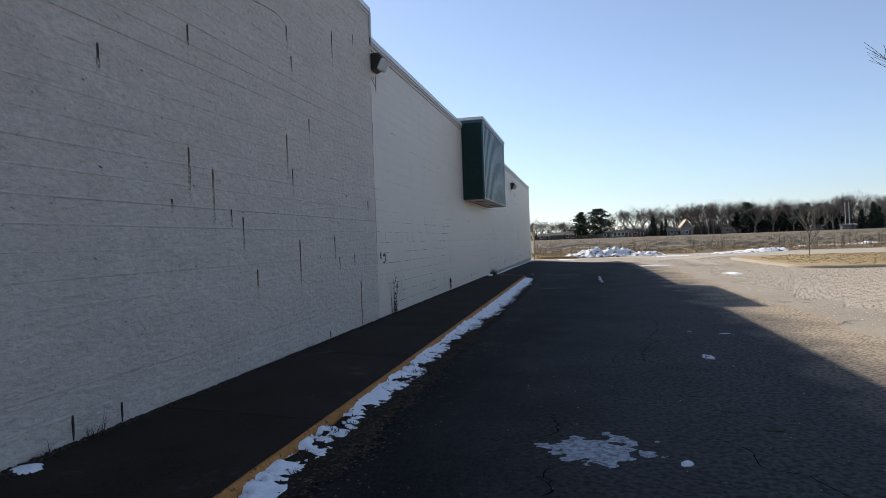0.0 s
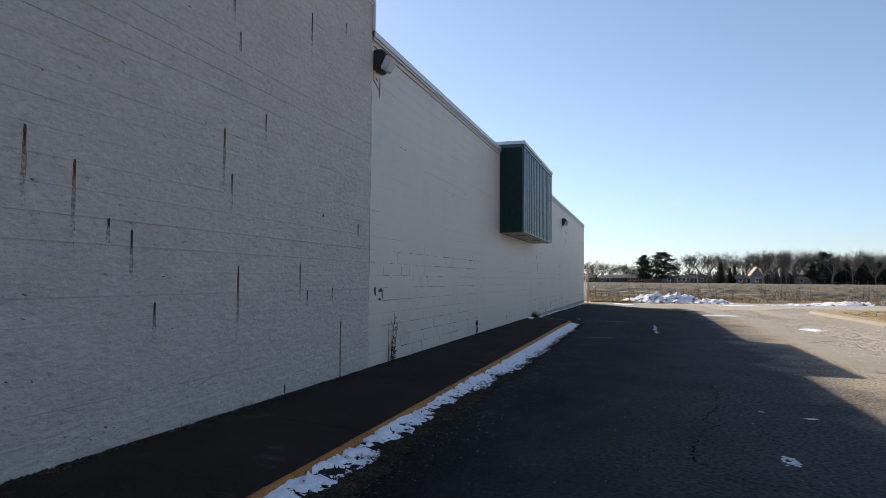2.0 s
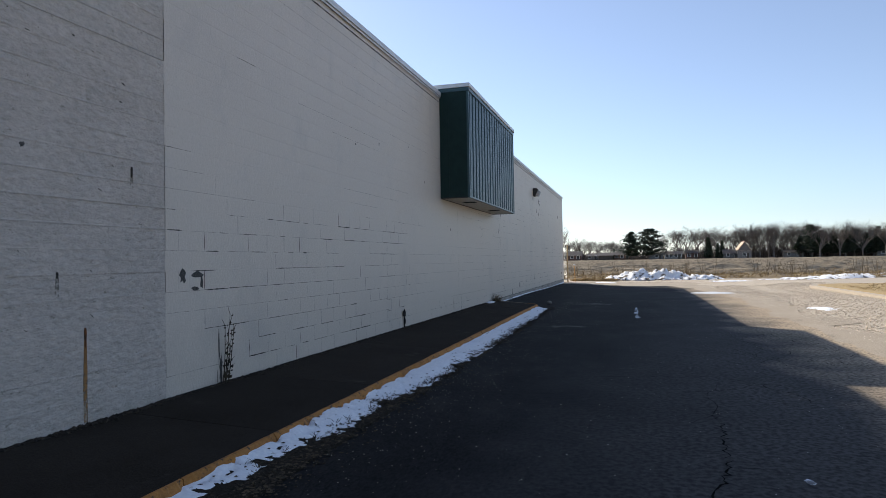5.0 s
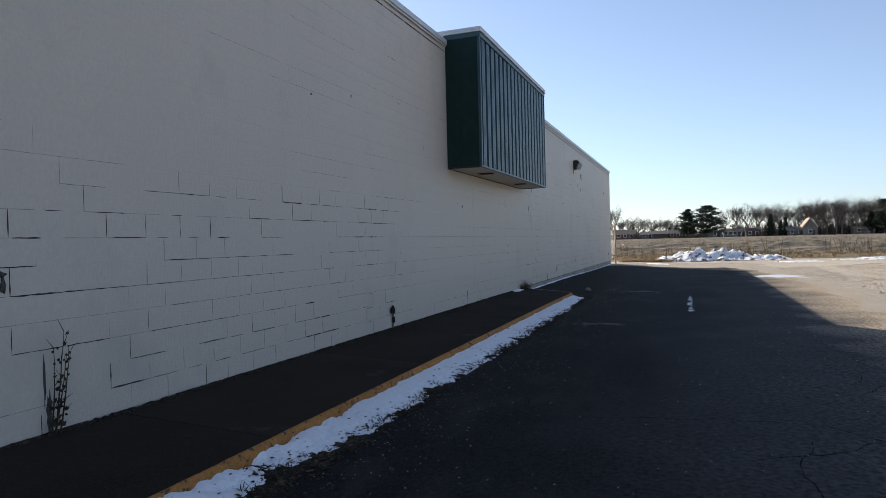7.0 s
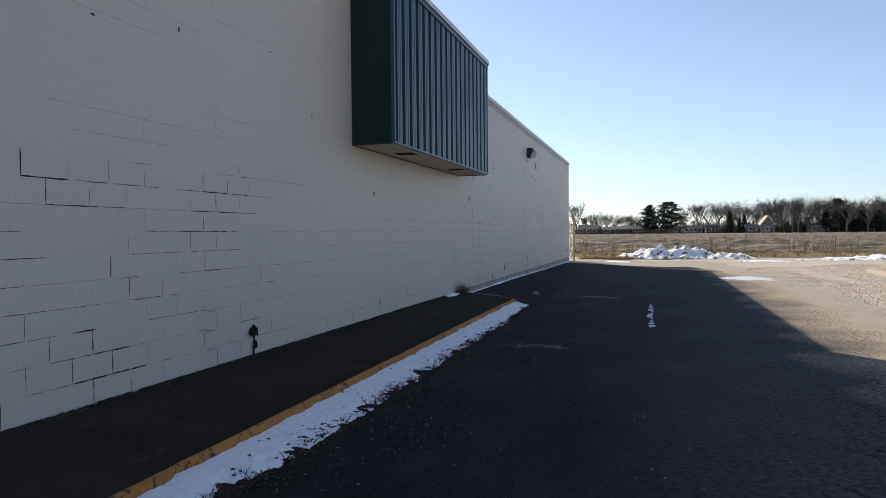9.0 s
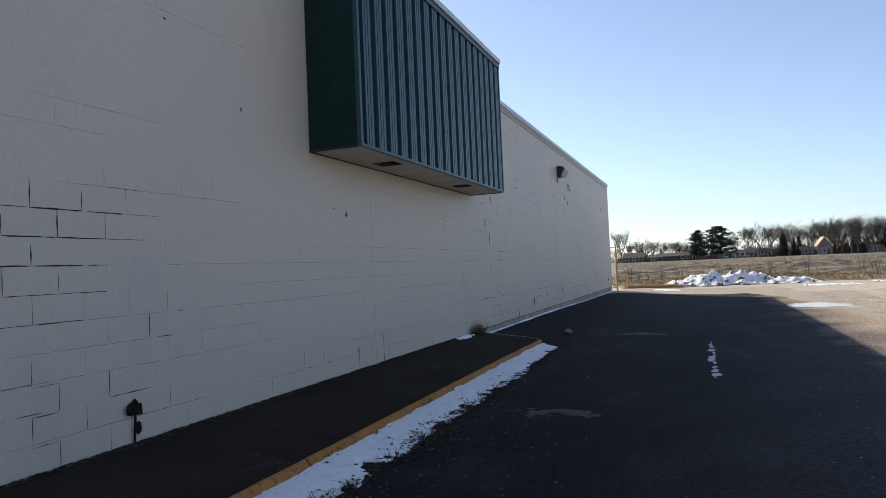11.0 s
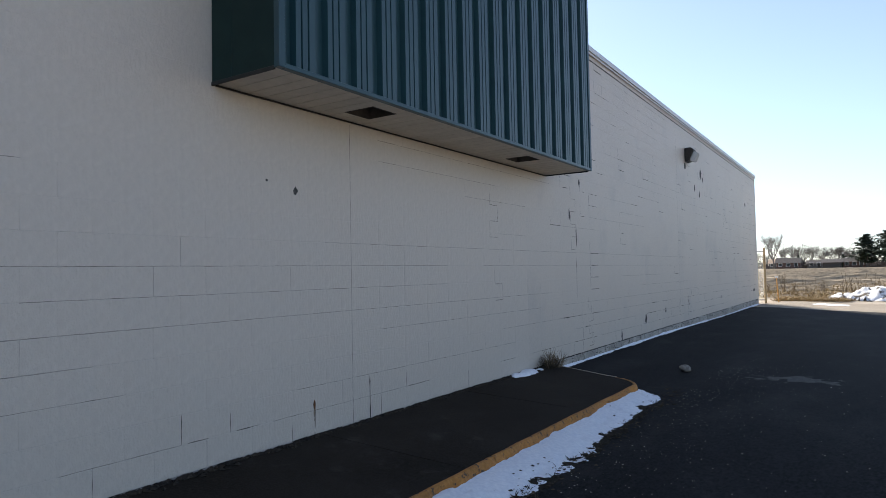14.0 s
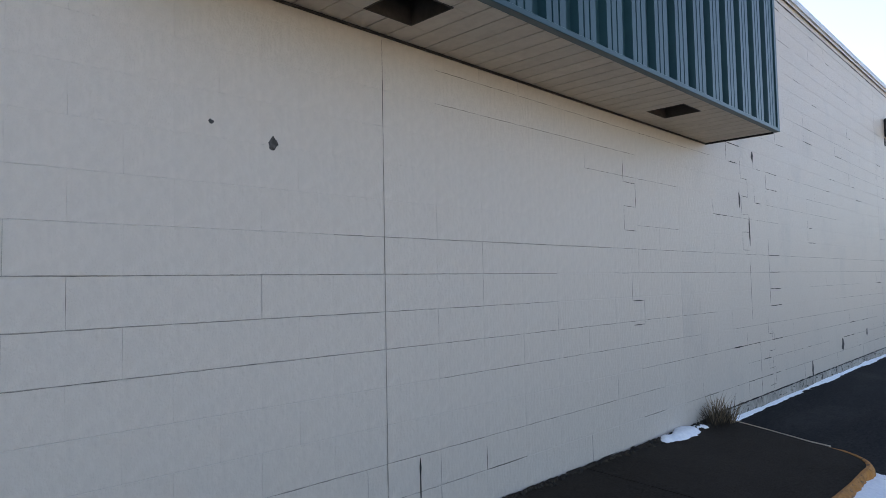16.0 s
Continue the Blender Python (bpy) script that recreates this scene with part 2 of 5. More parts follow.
# ---- mesh helpers ----


def mesh_object(name, verts, faces, material, parent=None, label="", smooth=False):
    me = bpy.data.meshes.new(name)
    me.from_pydata([tuple(v) for v in verts], [], faces)
    me.materials.append(material)
    if smooth:
        me.shade_smooth()
    ob = new(name, me)
    if parent:
        ob.parent = parent
    if label:
        ob["label"] = label
    return ob


def part(name, bm, material, parent=None, label="", smooth=False):
    me = bpy.data.meshes.new(name)
    bmesh.ops.recalc_face_normals(bm, faces=bm.faces[:])
    bm.to_mesh(me)
    bm.free()
    me.materials.append(material)
    if smooth:
        me.shade_smooth()
    ob = new(name, me)
    if parent:
        ob.parent = parent
    if label:
        ob["label"] = label
    return ob


def box(lo, hi, bevel=0.0, segments=1, bm=None):
    own = bmesh.new()
    bmesh.ops.create_cube(own, size=1)
    for v in own.verts:
        v.co = Vector([lo[k] + (v.co[k] + 0.5) * (hi[k] - lo[k]) for k in range(3)])
    if bevel:
        bmesh.ops.bevel(own, geom=own.edges[:], offset=bevel, segments=segments, affect="EDGES")
    if bm is None:
        return own
    tmp = bpy.data.meshes.new("tmp")
    own.to_mesh(tmp)
    own.free()
    bm.from_mesh(tmp)
    bpy.data.meshes.remove(tmp)
    return bm


def prism(v, f, a, b, ra, rb, sides=4):
    """A tapered rod from a to b, added to the lists v and f."""
    a, b = Vector(a), Vector(b)
    d = (b - a).normalized() if (b - a).length > 1e-6 else Vector((0, 0, 1))
    u = d.orthogonal().normalized()
    w = d.cross(u)
    i = len(v)
    for p, r in ((a, ra), (b, rb)):
        for k in range(sides):
            t = 2 * math.pi * k / sides
            v.append(p + u * (r * math.cos(t)) + w * (r * math.sin(t)))
    for k in range(sides):
        j = (k + 1) % sides
        f.append((i + k, i + j, i + sides + j, i + sides + k))
    f.append(tuple(range(i + sides - 1, i - 1, -1)))
    f.append(tuple(range(i + sides, i + 2 * sides)))


def rod(name, a, b, ra, rb, material, parent=None, sides=10, label=""):
    v, f = [], []
    prism(v, f, a, b, ra, rb, sides)
    return mesh_object(name, v, f, material, parent, label)


def sheet(name, outline, z, material, thick=0.05, parent=None, label=""):
    """A flat slab with the given outline, its top at z."""
    bm = bmesh.new()
    top = [bm.verts.new((x, y, z)) for x, y in outline]
    low = [bm.verts.new((x, y, z - thick)) for x, y in outline]
    bm.faces.new(top)
    bm.faces.new(low[::-1])
    for k in range(len(top)):
        j = (k + 1) % len(top)
        bm.faces.new((top[k], low[k], low[j], top[j]))
    return part(name, bm, material, parent, label)


def fbm(x, y, s, seed=0.0):
    return noise.fractal(Vector((x * s, y * s, seed)), 1.0, 2.0, 5)


def blanket(name, x0, x1, y0, y1, step, height, material, ground=lambda x, y: 0.0):
    """A patchy layer: where height(x, y) is above nought there is cover that thick, with its rim on the ground."""
    nx, ny = int((x1 - x0) / step) + 1, int((y1 - y0) / step) + 1
    v, f, idx = [], [], {}
    hs = {}
    for i in range(nx):
        for j in range(ny):
            hs[i, j] = height(x0 + i * step, y0 + j * step)

    def vert(i, j):
        if (i, j) not in idx:
            x, y = x0 + i * step, y0 + j * step
            jx, jy = noise.noise(Vector((x * 9, y * 9, 3))) * step * 0.7, noise.noise(Vector((x * 9, y * 9, 8))) * step * 0.7
            h = hs[i, j]
            v.append((x + jx, y + jy, ground(x, y) + (h if h > 0 else -0.01)))
            idx[i, j] = len(v) - 1
        return idx[i, j]
    for i in range(nx - 1):
        for j in range(ny - 1):
            c = [(i, j), (i + 1, j), (i + 1, j + 1), (i, j + 1)]
            if sum(hs[q] > 0 for q in c) >= 2:
                f.append(tuple(vert(*q) for q in c))
    return mesh_object(name, v, f, material, None, "", True)


def clumps(name, spots, material, blades=7, smooth=False, thick=0.006, lean=0.5):
    """Tufts of thin tapered blades at (x, y, z, height, spread)."""
    v, f = [], []
    for x, y, z, h, s in spots:
        for _ in range(blades):
            a = random.uniform(0, 2 * math.pi)
            r = s * random.uniform(0, 0.4)
            b = Vector((x + r * math.cos(a), y + r * math.sin(a), z - 0.01))
            hh = h * random.uniform(0.5, 1.0)
            mid = b + Vector((math.cos(a) * s * lean * 0.4, math.sin(a) * s * lean * 0.4, hh * 0.6))
            tip = b + Vector((math.cos(a) * s * lean * random.uniform(0.6, 1.6), math.sin(a) * s * lean * random.uniform(0.6, 1.6), hh))
            side = Vector((-math.sin(a), math.cos(a), 0)) * thick
            i = len(v)
            v += [b - side, b + side, mid + side * 0.7, mid - side * 0.7, tip, b + Vector((math.cos(a), math.sin(a), 0)) * thick, mid + Vector((math.cos(a), math.sin(a), 0)) * thick]
            f += [(i, i + 1, i + 2, i + 3), (i + 3, i + 2, i + 4), (i + 1, i + 5, i + 6, i + 2), (i + 5, i, i + 3, i + 6), (i + 2, i + 6, i + 4), (i + 6, i + 3, i + 4)]
    return mesh_object(name, v, f, material)


# ---- ground ----
def rise(y):
    """The far field lies a little higher than the yard."""
    t = min(1.0, max(0.0, (y - 70) / 210))
    return 0.55 * t * t * (3 - 2 * t)


def ease(t):
    t = min(1.0, max(0.0, t))
    return t * t * (3 - 2 * t)


def dip(x, y):
    """A shallow drain across the yard beyond the walk's end."""
    return -0.15 * ease((y - 31) / 9) * ease((53 - y) / 6) * ease((x - 0.4) / 4) * ease((13 - x) / 3)


def foot(x, y):
    """The lane's rise to the wall's foot beyond the walk."""
    return 0.075 * ease((0.9 - x) / 0.9) * ease((y - 25.4) / 0.6) * ease((42 - y) / 10)


def ground_sheet(name, xs, ys, z, material):
    v = [(x, y, z + rise(y) + dip(x, y)) for y in ys for x in xs]
    w = len(xs)
    f = [(j * w + i, j * w + i + 1, (j + 1) * w + i + 1, (j + 1) * w + i) for j in range(len(ys) - 1) for i in range(w - 1)]
    return mesh_object(name, v, f, material)


tagged(ground_sheet("ground", [-3000, -600, -200, -60, -20, *range(0, 15), 20, 60, 200, 600, 3000],
                    [-600, -60, -20, 0, 20, *range(29, 55), 60, 90, 120, 150, 180, 210, 240, 280, 400, 900, 4000], -0.012, GRAVEL), "tan gravel yard ground reaching the horizon", "ground", kind="structure")
tagged(ground_sheet("field", [-400, -150, -40, 0, 40, 150, 400], [57, 70, 90, 110, 130, 150, 180, 210, 240, 280, 330], 0.03, FIELD),
       "harvested stubble field in dry brown rows", "field", kind="structure")


def edge(points, amp, seed, step=0.5):
    """Points along a line with an uneven course."""
    out = []
    for (xa, ya), (xb, yb) in zip(points[:-1], points[1:]):
        k = max(1, int(math.hypot(xb - xa, yb - ya) / step))
        for i in range(k):
            t = i / k
            x, y = xa + (xb - xa) * t, ya + (yb - ya) * t
            out.append((x + fbm(x, y, 0.6, seed) * amp, y + fbm(x, y, 0.6, seed + 9) * amp))
    return out


def paved(name, rows, wave, amp, seed, z, material, last, lift=0.0):
    """A paved sheet from the wall to an uneven outer edge, laid over the dip; rows are (y, outer x)."""
    v, f, y, cols = [], [], rows[0][0], 24
    while y <= last:
        for (ya, xa), (yb, xb) in zip(rows[:-1], rows[1:]):
            if ya <= y <= yb:
                out = xa + (xb - xa) * (y - ya) / (yb - ya)
        out += amp * fbm(0, y, wave, seed)
        for c in range(cols + 1):
            x = -0.2 + (out + 0.2) * c / cols
            yy = y + (0.5 * fbm(x, 3, 0.7, seed) if y > last - 0.3 else 0)
            v.append((x, yy, z + dip(x, yy) + lift * foot(x, yy)))
        y += 0.25
    w = cols + 1
    for j in range(len(v) // w - 1):
        for c in range(cols):
            a = j * w + c
            f.append((a, a + 1, a + w + 1, a + w))
    return mesh_object(name, v, f, material)


tagged(paved("old_pavement", [(-12, 8.8), (10, 9.2), (22, 8.7), (34, 8.9), (47, 8.4), (51, 7.0)], 0.5, 0.7, 2.0, 0.0, OLD_ASPHALT, 50.0), "dusty worn tan asphalt shoulder beside the gravel", "pavement", kind="structure")
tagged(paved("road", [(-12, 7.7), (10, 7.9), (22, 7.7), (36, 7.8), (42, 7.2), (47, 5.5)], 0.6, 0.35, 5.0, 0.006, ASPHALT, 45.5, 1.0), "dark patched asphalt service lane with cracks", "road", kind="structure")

# ---- building ----
TOP, COURSE, BLOCK, BASE = 5.30, 0.2032, 0.4064, 0.21
NEAR_END, WALL_END, WALL_START = 11.42, 48.0, -11.0
NEAR_TOP = 5.86
wall = tagged(part("wall_east", box((-0.30, WALL_START, -0.2), (-0.0016, WALL_END, TOP)), MORTAR), "long white painted concrete block wall with cracked joints", "wall", kind="structure")
near_wall = tagged(part("wall_tall", box((-0.30, WALL_START, TOP), (0.004, NEAR_END, NEAR_TOP)), MORTAR), "taller rough white painted block wall section", "wall", kind="structure")
tagged(part("wall_north", box((-24, WALL_END - 0.3, -0.2), (-0.30, WALL_END, TOP)), PAINT), "white painted block end wall", "wall", kind="structure")
tagged(part("wall_south", box((-24, WALL_START, -0.2), (-0.30, WALL_START + 0.3, TOP)), PAINT), "white painted block back wall", "wall", kind="structure")
tagged(part("wall_west", box((-24.3, WALL_START, -0.2), (-24, WALL_END, TOP)), PAINT), "white painted block far wall", "wall", kind="structure")
tagged(part("roof", box((-24, WALL_START + 0.3, TOP - 0.35), (-0.30, WALL_END - 0.3, TOP - 0.2)), GRIM), "flat dark roof behind the parapet", "roof", kind="structure")


def block_verts(x, y0, y1, z0, z1, c=0.004, depth=0.03, e=None, out=None):
    """Chamfered face of one block: twelve corners and ten faces; c across the beds, e across the heads."""
    e = c if e is None else e
    out = -c if out is None else out
    return ([(x + out, y0, z0), (x + out, y1, z0), (x + out, y1, z1), (x + out, y0, z1),
             (x, y0 + e, z0 + c), (x, y1 - e, z0 + c), (x, y1 - e, z1 - c), (x, y0 + e, z1 - c),
             (x - depth, y0, z0), (x - depth, y1, z0), (x - depth, y1, z1), (x - depth, y0, z1)],
            [(4, 5, 6, 7), (0, 1, 5, 4), (1, 2, 6, 5), (2, 3, 7, 6), (3, 0, 4, 7), (8, 9, 1, 0), (9, 10, 2, 1), (10, 11, 3, 2), (11, 8, 0, 3), (11, 10, 9, 8)])


def in_parts(y, z):
    return 18.9 < y < 25.6 and z < 2.9


smooth_v, smooth_f, rough_v, rough_f = [], [], [], []
shared = {}
joints = []      # (kind, y0, y1, z0, z1) of the joints, for open cracks
course = -1
while BASE + course * COURSE < NEAR_TOP - 0.02:
    z0 = BASE + course * COURSE
    z1 = z0 + COURSE
    bed = random.choice((0.0002, 0.0004, 0.0008, 0.0013))
    # rough near section
    zt = min(z1, NEAR_TOP)
    v, f = block_verts(0.014, WALL_START, NEAR_END, z0 + 0.0004, zt - 0.0004, 0.011, 0.03, 0.0, random.choice((0.0, 0.002, 0.004, 0.006)))
    i = len(rough_v)
    rough_v += v
    rough_f += [tuple(i + q for q in g) for g in f]
    # smooth section
    if z0 < TOP - 0.02:
        zt = min(z1, TOP)
        y = NEAR_END + 0.004
        first = True
        while y < WALL_END - 0.01:
            wlen = BLOCK / 2 if (first and course % 2) else BLOCK
            first = False
            yb = min(WALL_END, y + wlen)
            for jy in (22.33, 34.6):
                if y < jy - 0.04 and yb > jy + 0.04:
                    yb = jy
            size = round(yb - y, 3)
            if in_parts(y, z0) and zt == z1 and z0 > 0.1:
                joints.append((y, yb, z0, zt))
                shared.setdefault((size, 0.0020 if z0 < 1.9 else 0.0005), []).append((y, z0))
            else:
                v, f = block_verts(random.uniform(-0.0001, 0.0001), y, yb, z0 + 0.0006, zt - 0.0006, bed, 0.03, 0.0002)
                i = len(smooth_v)
                smooth_v += v
                smooth_f += [tuple(i + q for q in g) for g in f]
                joints.append((y, yb, z0, zt))
            y = yb
    course += 1
tagged(mesh_object("blocks", smooth_v, smooth_f, PAINT, wall), kind="stuff")
tagged(mesh_object("rough_blocks", rough_v, rough_f, PAINT_ROUGH, wall), kind="stuff")


def coping(name, y0, y1, z0, z1, label):
    """Bent sheet-metal cap: a flat top, a face and a drip edge, in lengths of three metres."""
    top = tagged(new(name), label, "coping", kind="structure")
    y, n_ = y0, max(1, round((y1 - y0) / 3.05))
    for k in range(n_):
        a, b = y0 + (y1 - y0) * k / n_, y0 + (y1 - y0) * (k + 1) / n_
        za, zb = z0 + (z1 - z0) * k / n_, z0 + (z1 - z0) * (k + 1) / n_
        prof = [(-0.33, -0.10), (-0.33, 0.0), (0.045, 0.0), (0.045, -0.085), (0.055, -0.10), (0.030, -0.105), (0.030, -0.14), (0.022, -0.14), (0.02, -0.012), (-0.31, -0.012)]
        v = [(x, yy + e, zz + dz) for yy, zz, e in ((a, za, 0.002), (b, zb, -0.002)) for x, dz in prof]
        m = len(prof)
        f = [(i, (i + 1) % m, m + (i + 1) % m, m + i) for i in range(m)] + [tuple(range(m - 1, -1, -1)), tuple(range(m, 2 * m))]
        mesh_object("coping_length", v, f, COPING, top)
    return top


coping("trim_coping", NEAR_END + 0.05, 20.80, 5.47, 5.45, "grey sheet-metal coping along the wall top")
coping("trim_coping_far", 20.80, WALL_END + 0.04, 5.45, 5.40, "grey sheet-metal coping along the wall top")
coping("trim_coping_tall", WALL_START, NEAR_END + 0.05, 6.00, 6.00, "grey sheet-metal coping on the taller wall")
tagged(part("trim_coping_end", box((-0.33, NEAR_END + 0.006, 5.46), (0.05, NEAR_END + 0.055, 5.905), 0.004), COPING), "grey metal flashing down the step in the wall top", "coping", kind="structure")
tagged(part("trim_parapet", box((-0.30, NEAR_END + 0.06, TOP), (0.0, WALL_END, 5.38)), PAINT), "painted parapet top under the coping", "wall", kind="structure")
tagged(part("trim_parapet_tall", box((-0.30, WALL_START, NEAR_TOP), (0.012, NEAR_END, 5.97)), PAINT_ROUGH), "painted parapet top under the coping", "wall", kind="structure")
PLINTH = surface("dirty_plinth", [(0.20, 0.187, 0.165), (0.38, 0.355, 0.315), (0.38, 0.355, 0.315), (0.52, 0.485, 0.43)], 0.9, fine=16, coarse=2.2, bump=0.9, bump_scale=24, spots=(0.03, 0.028, 0.024), spot_scale=9, spot_at=0.57, spot_soft=0.06)
tagged(part("trim_plinth", box((0.001, 26.62, -0.05), (0.007, WALL_END - 0.06, 0.20), 0.002), PLINTH), "dirty flaking plinth course at the foot of the wall", "plinth", kind="structure")
tagged(part("trim_flashing", box((0.001, WALL_END - 0.05, 0.0), (0.012, WALL_END + 0.012, 5.3), 0.002), COPING), "grey corner bead at the wall's end", "trim", kind="structure")

# ---- green cabinet on the wall ----
BX0, BX1, BY0, BY1, BZ0, BZ1 = 0.004, 0.71, 20.83, 26.68, 2.96, 5.44
cab = tagged(new("sign_cabinet"), "dark green ribbed sheet-metal canopy box hung on the wall", "canopy")
cab.location = (0, 0, 0)
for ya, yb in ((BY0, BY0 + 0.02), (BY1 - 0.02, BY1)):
    part("side_panel", box((BX0, ya, BZ0), (0.22, yb, BZ1), 0.002), GREEN_SHADED, cab)
    part("side_panel", box((0.222, ya, BZ0), (BX1 - 0.04, yb, BZ1), 0.002), GREEN_SHADED, cab)
# ribbed front in sheets
PITCH = 0.3048
prof, y = [], 0.0
count = int((BY1 - BY0 - 0.10) / PITCH)
PITCH = (BY1 - BY0 - 0.10) / count
unit = [(0.0, -0.014), (0.100, -0.014), (0.108, 0.038), (0.156, 0.038), (0.160, 0.022), (0.168, 0.022), (0.172, 0.038),
        (0.222, 0.038), (0.226, 0.022), (0.234, 0.022), (0.238, 0.038), (0.2965, 0.038)]
for k0 in range(0, count, 3):
    pts = []
    for k in range(k0, min(k0 + 3, count)):
        pts += [(BY0 + 0.05 + k * PITCH + a, b) for a, b in unit]
    pts.append((BY0 + 0.05 + min(k0 + 3, count) * PITCH - 0.001, -0.012))
    v, f = [], []
    for yy, d in pts:
        v += [(BX1 - 0.045 + d, yy, BZ0 + 0.02), (BX1 - 0.045 + d, yy, BZ1), (BX1 - 0.065, yy, BZ1), (BX1 - 0.065, yy, BZ0 + 0.02)]
    for i in range(len(pts) - 1):
        a, b = 4 * i, 4 * i + 4
        f += [(a, b, b + 1, a + 1), (a + 1, b + 1, b + 2, a + 2), (a + 2, b + 2, b + 3, a + 3), (a + 3, b + 3, b, a)]
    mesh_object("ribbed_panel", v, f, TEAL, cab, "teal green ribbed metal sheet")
part("corner_trim", box((BX1 - 0.05, BY0 - 0.006, BZ0 - 0.005), (BX1 + 0.004, BY0 + 0.05, BZ1), 0.003), TEAL, cab)
part("corner_trim", box((BX1 - 0.05, BY1 - 0.05, BZ0 - 0.005), (BX1 + 0.004, BY1 + 0.006, BZ1), 0.003), TEAL, cab)
part("bottom_trim", box((BX1 - 0.05, BY0 + 0.05, BZ0 - 0.005), (BX1 + 0.002, BY1 - 0.05, BZ0 + 0.03), 0.003), TEAL, cab)
for ya, yb in ((BY0 - 0.004, BY0 + 0.012), (BY1 - 0.012, BY1 + 0.004)):
    part("edge_trim", box((0.0, ya, BZ0 - 0.014), (BX1 - 0.052, yb, BZ0 + 0.012), 0.002), DARK, cab)
part("fascia", box((-0.02, BY0 - 0.012, BZ1), (BX1 + 0.012, BY1 + 0.012, 5.53), 0.004), TEAL, cab, "green fascia strip")
part("cap", box((-0.16, BY0 - 0.03, 5.531), (BX1 + 0.035, BY1 + 0.03, 5.625), 0.006), COPING, cab, "pale grey metal cap")
# soffit of narrow planks, cut round the two openings
HOLES = [(0.21, 0.51, 22.05, 22.36), (0.21, 0.51, 25.02, 25.34)]
y = BY0 + 0.021
k = 0
while y < BY1 - 0.03:
    yb = min(y + 0.15, BY1 - 0.021)
    cuts = [h for h in HOLES if not (yb <= h[2] or y >= h[3])]
    if cuts:
        h = cuts[0]
        ya2, yb2 = max(y, h[2]), min(yb, h[3])
        pieces = [((0.004, y + 0.004), (h[0] - 0.009, yb - 0.004)), ((h[1] + 0.009, y + 0.004), (BX1 - 0.052, yb - 0.004))]
        if y + 0.004 < h[2] - 0.02:
            pieces.append(((h[0] - 0.008, y + 0.004), (h[1] + 0.008, h[2] - 0.009)))
        if yb - 0.004 > h[3] + 0.02:
            pieces.append(((h[0] - 0.008, h[3] + 0.009), (h[1] + 0.008, yb - 0.004)))
    else:
        pieces = [((0.004, y + 0.004), (BX1 - 0.052, yb - 0.004))]
    for (xa, ya), (xb, yc) in pieces:
        part("soffit_plank", box((xa, ya, BZ0), (xb, yc, BZ0 + 0.015), 0.0015), SOFFIT, cab, "beige soffit plank")
    y = yb
    k += 1
part("wall_channel", box((0.003, BY0 + 0.03, BZ0 - 0.014), (0.016, BY1 - 0.03, BZ0 - 0.001), 0.001), DARK, cab, "dark channel where the soffit meets the wall")
part("soffit_backing", box((0.004, BY0 + 0.021, BZ0 + 0.13), (BX1 - 0.06, BY1 - 0.021, BZ0 + 0.15)), GRIM, cab)
for h in HOLES:
    well = bmesh.new()
    for lo, hi in (((h[0] - 0.008, h[2], BZ0 - 0.002), (h[0], h[3], BZ0 + 0.125)), ((h[1], h[2], BZ0 - 0.002), (h[1] + 0.008, h[3], BZ0 + 0.125)),
                   ((h[0] - 0.008, h[2] - 0.008, BZ0 - 0.002), (h[1] + 0.008, h[2], BZ0 + 0.125)), ((h[0] - 0.008, h[3], BZ0 - 0.002), (h[1] + 0.008, h[3] + 0.008, BZ0 + 0.125))):
        box(lo, hi, 0, 1, well)
    part("light_well", well, GRIM, cab, "empty recessed light opening")
part("roof_pan", box((0.0, BY0 + 0.021, BZ1 - 0.05), (BX1 - 0.06, BY1 - 0.021, BZ1 - 0.01)), GRIM, cab)

# ---- raised walk and kerb ----


def kerb_x(y):
    return 1.62 - 0.10 * min(1.0, max(0.0, (y - 2) / 20))


def walk_z(x, y):
    return 0.205 - 0.080 * x / 1.5 - 0.012 * min(1.0, max(0.0, (y - 24) / 2.5))


walkway = tagged(new("pavement"), "dark stained concrete walk along the wall", "pavement", kind="structure")
cuts = [-10.5, -7.4, -4.3, -1.2, 1.9, 5.0, 8.0, 10.9, 12.9, 15.9, 18.9, 21.9, 24.2]
for a, b in zip(cuts[:-1], cuts[1:]):
    v, f = [], []
    n_ = 6
    for j in range(n_ + 1):
        y = a + 0.004 + (b - a - 0.008) * j / n_
        for x in (0.016, 0.5, 1.0, kerb_x(y) - 0.052):
            v.append((x, y, walk_z(x, y) + fbm(x, y, 0.8) * 0.004))
    for j in range(n_):
        for i in range(3):
            q = j * 4 + i
            f.append((q, q + 1, q + 5, q + 4))
    m = len(v)
    v += [(x, y, -0.05) for x, y, z in v]
    rim = [0, 1, 2, 3] + [4 * j + 3 for j in range(1, n_ + 1)] + [4 * n_ + 2, 4 * n_ + 1, 4 * n_] + [4 * j for j in range(n_ - 1, 0, -1)]
    for p, q in zip(rim, rim[1:] + rim[:1]):
        f.append((q, p, p + m, q + m))
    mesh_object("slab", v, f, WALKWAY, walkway)
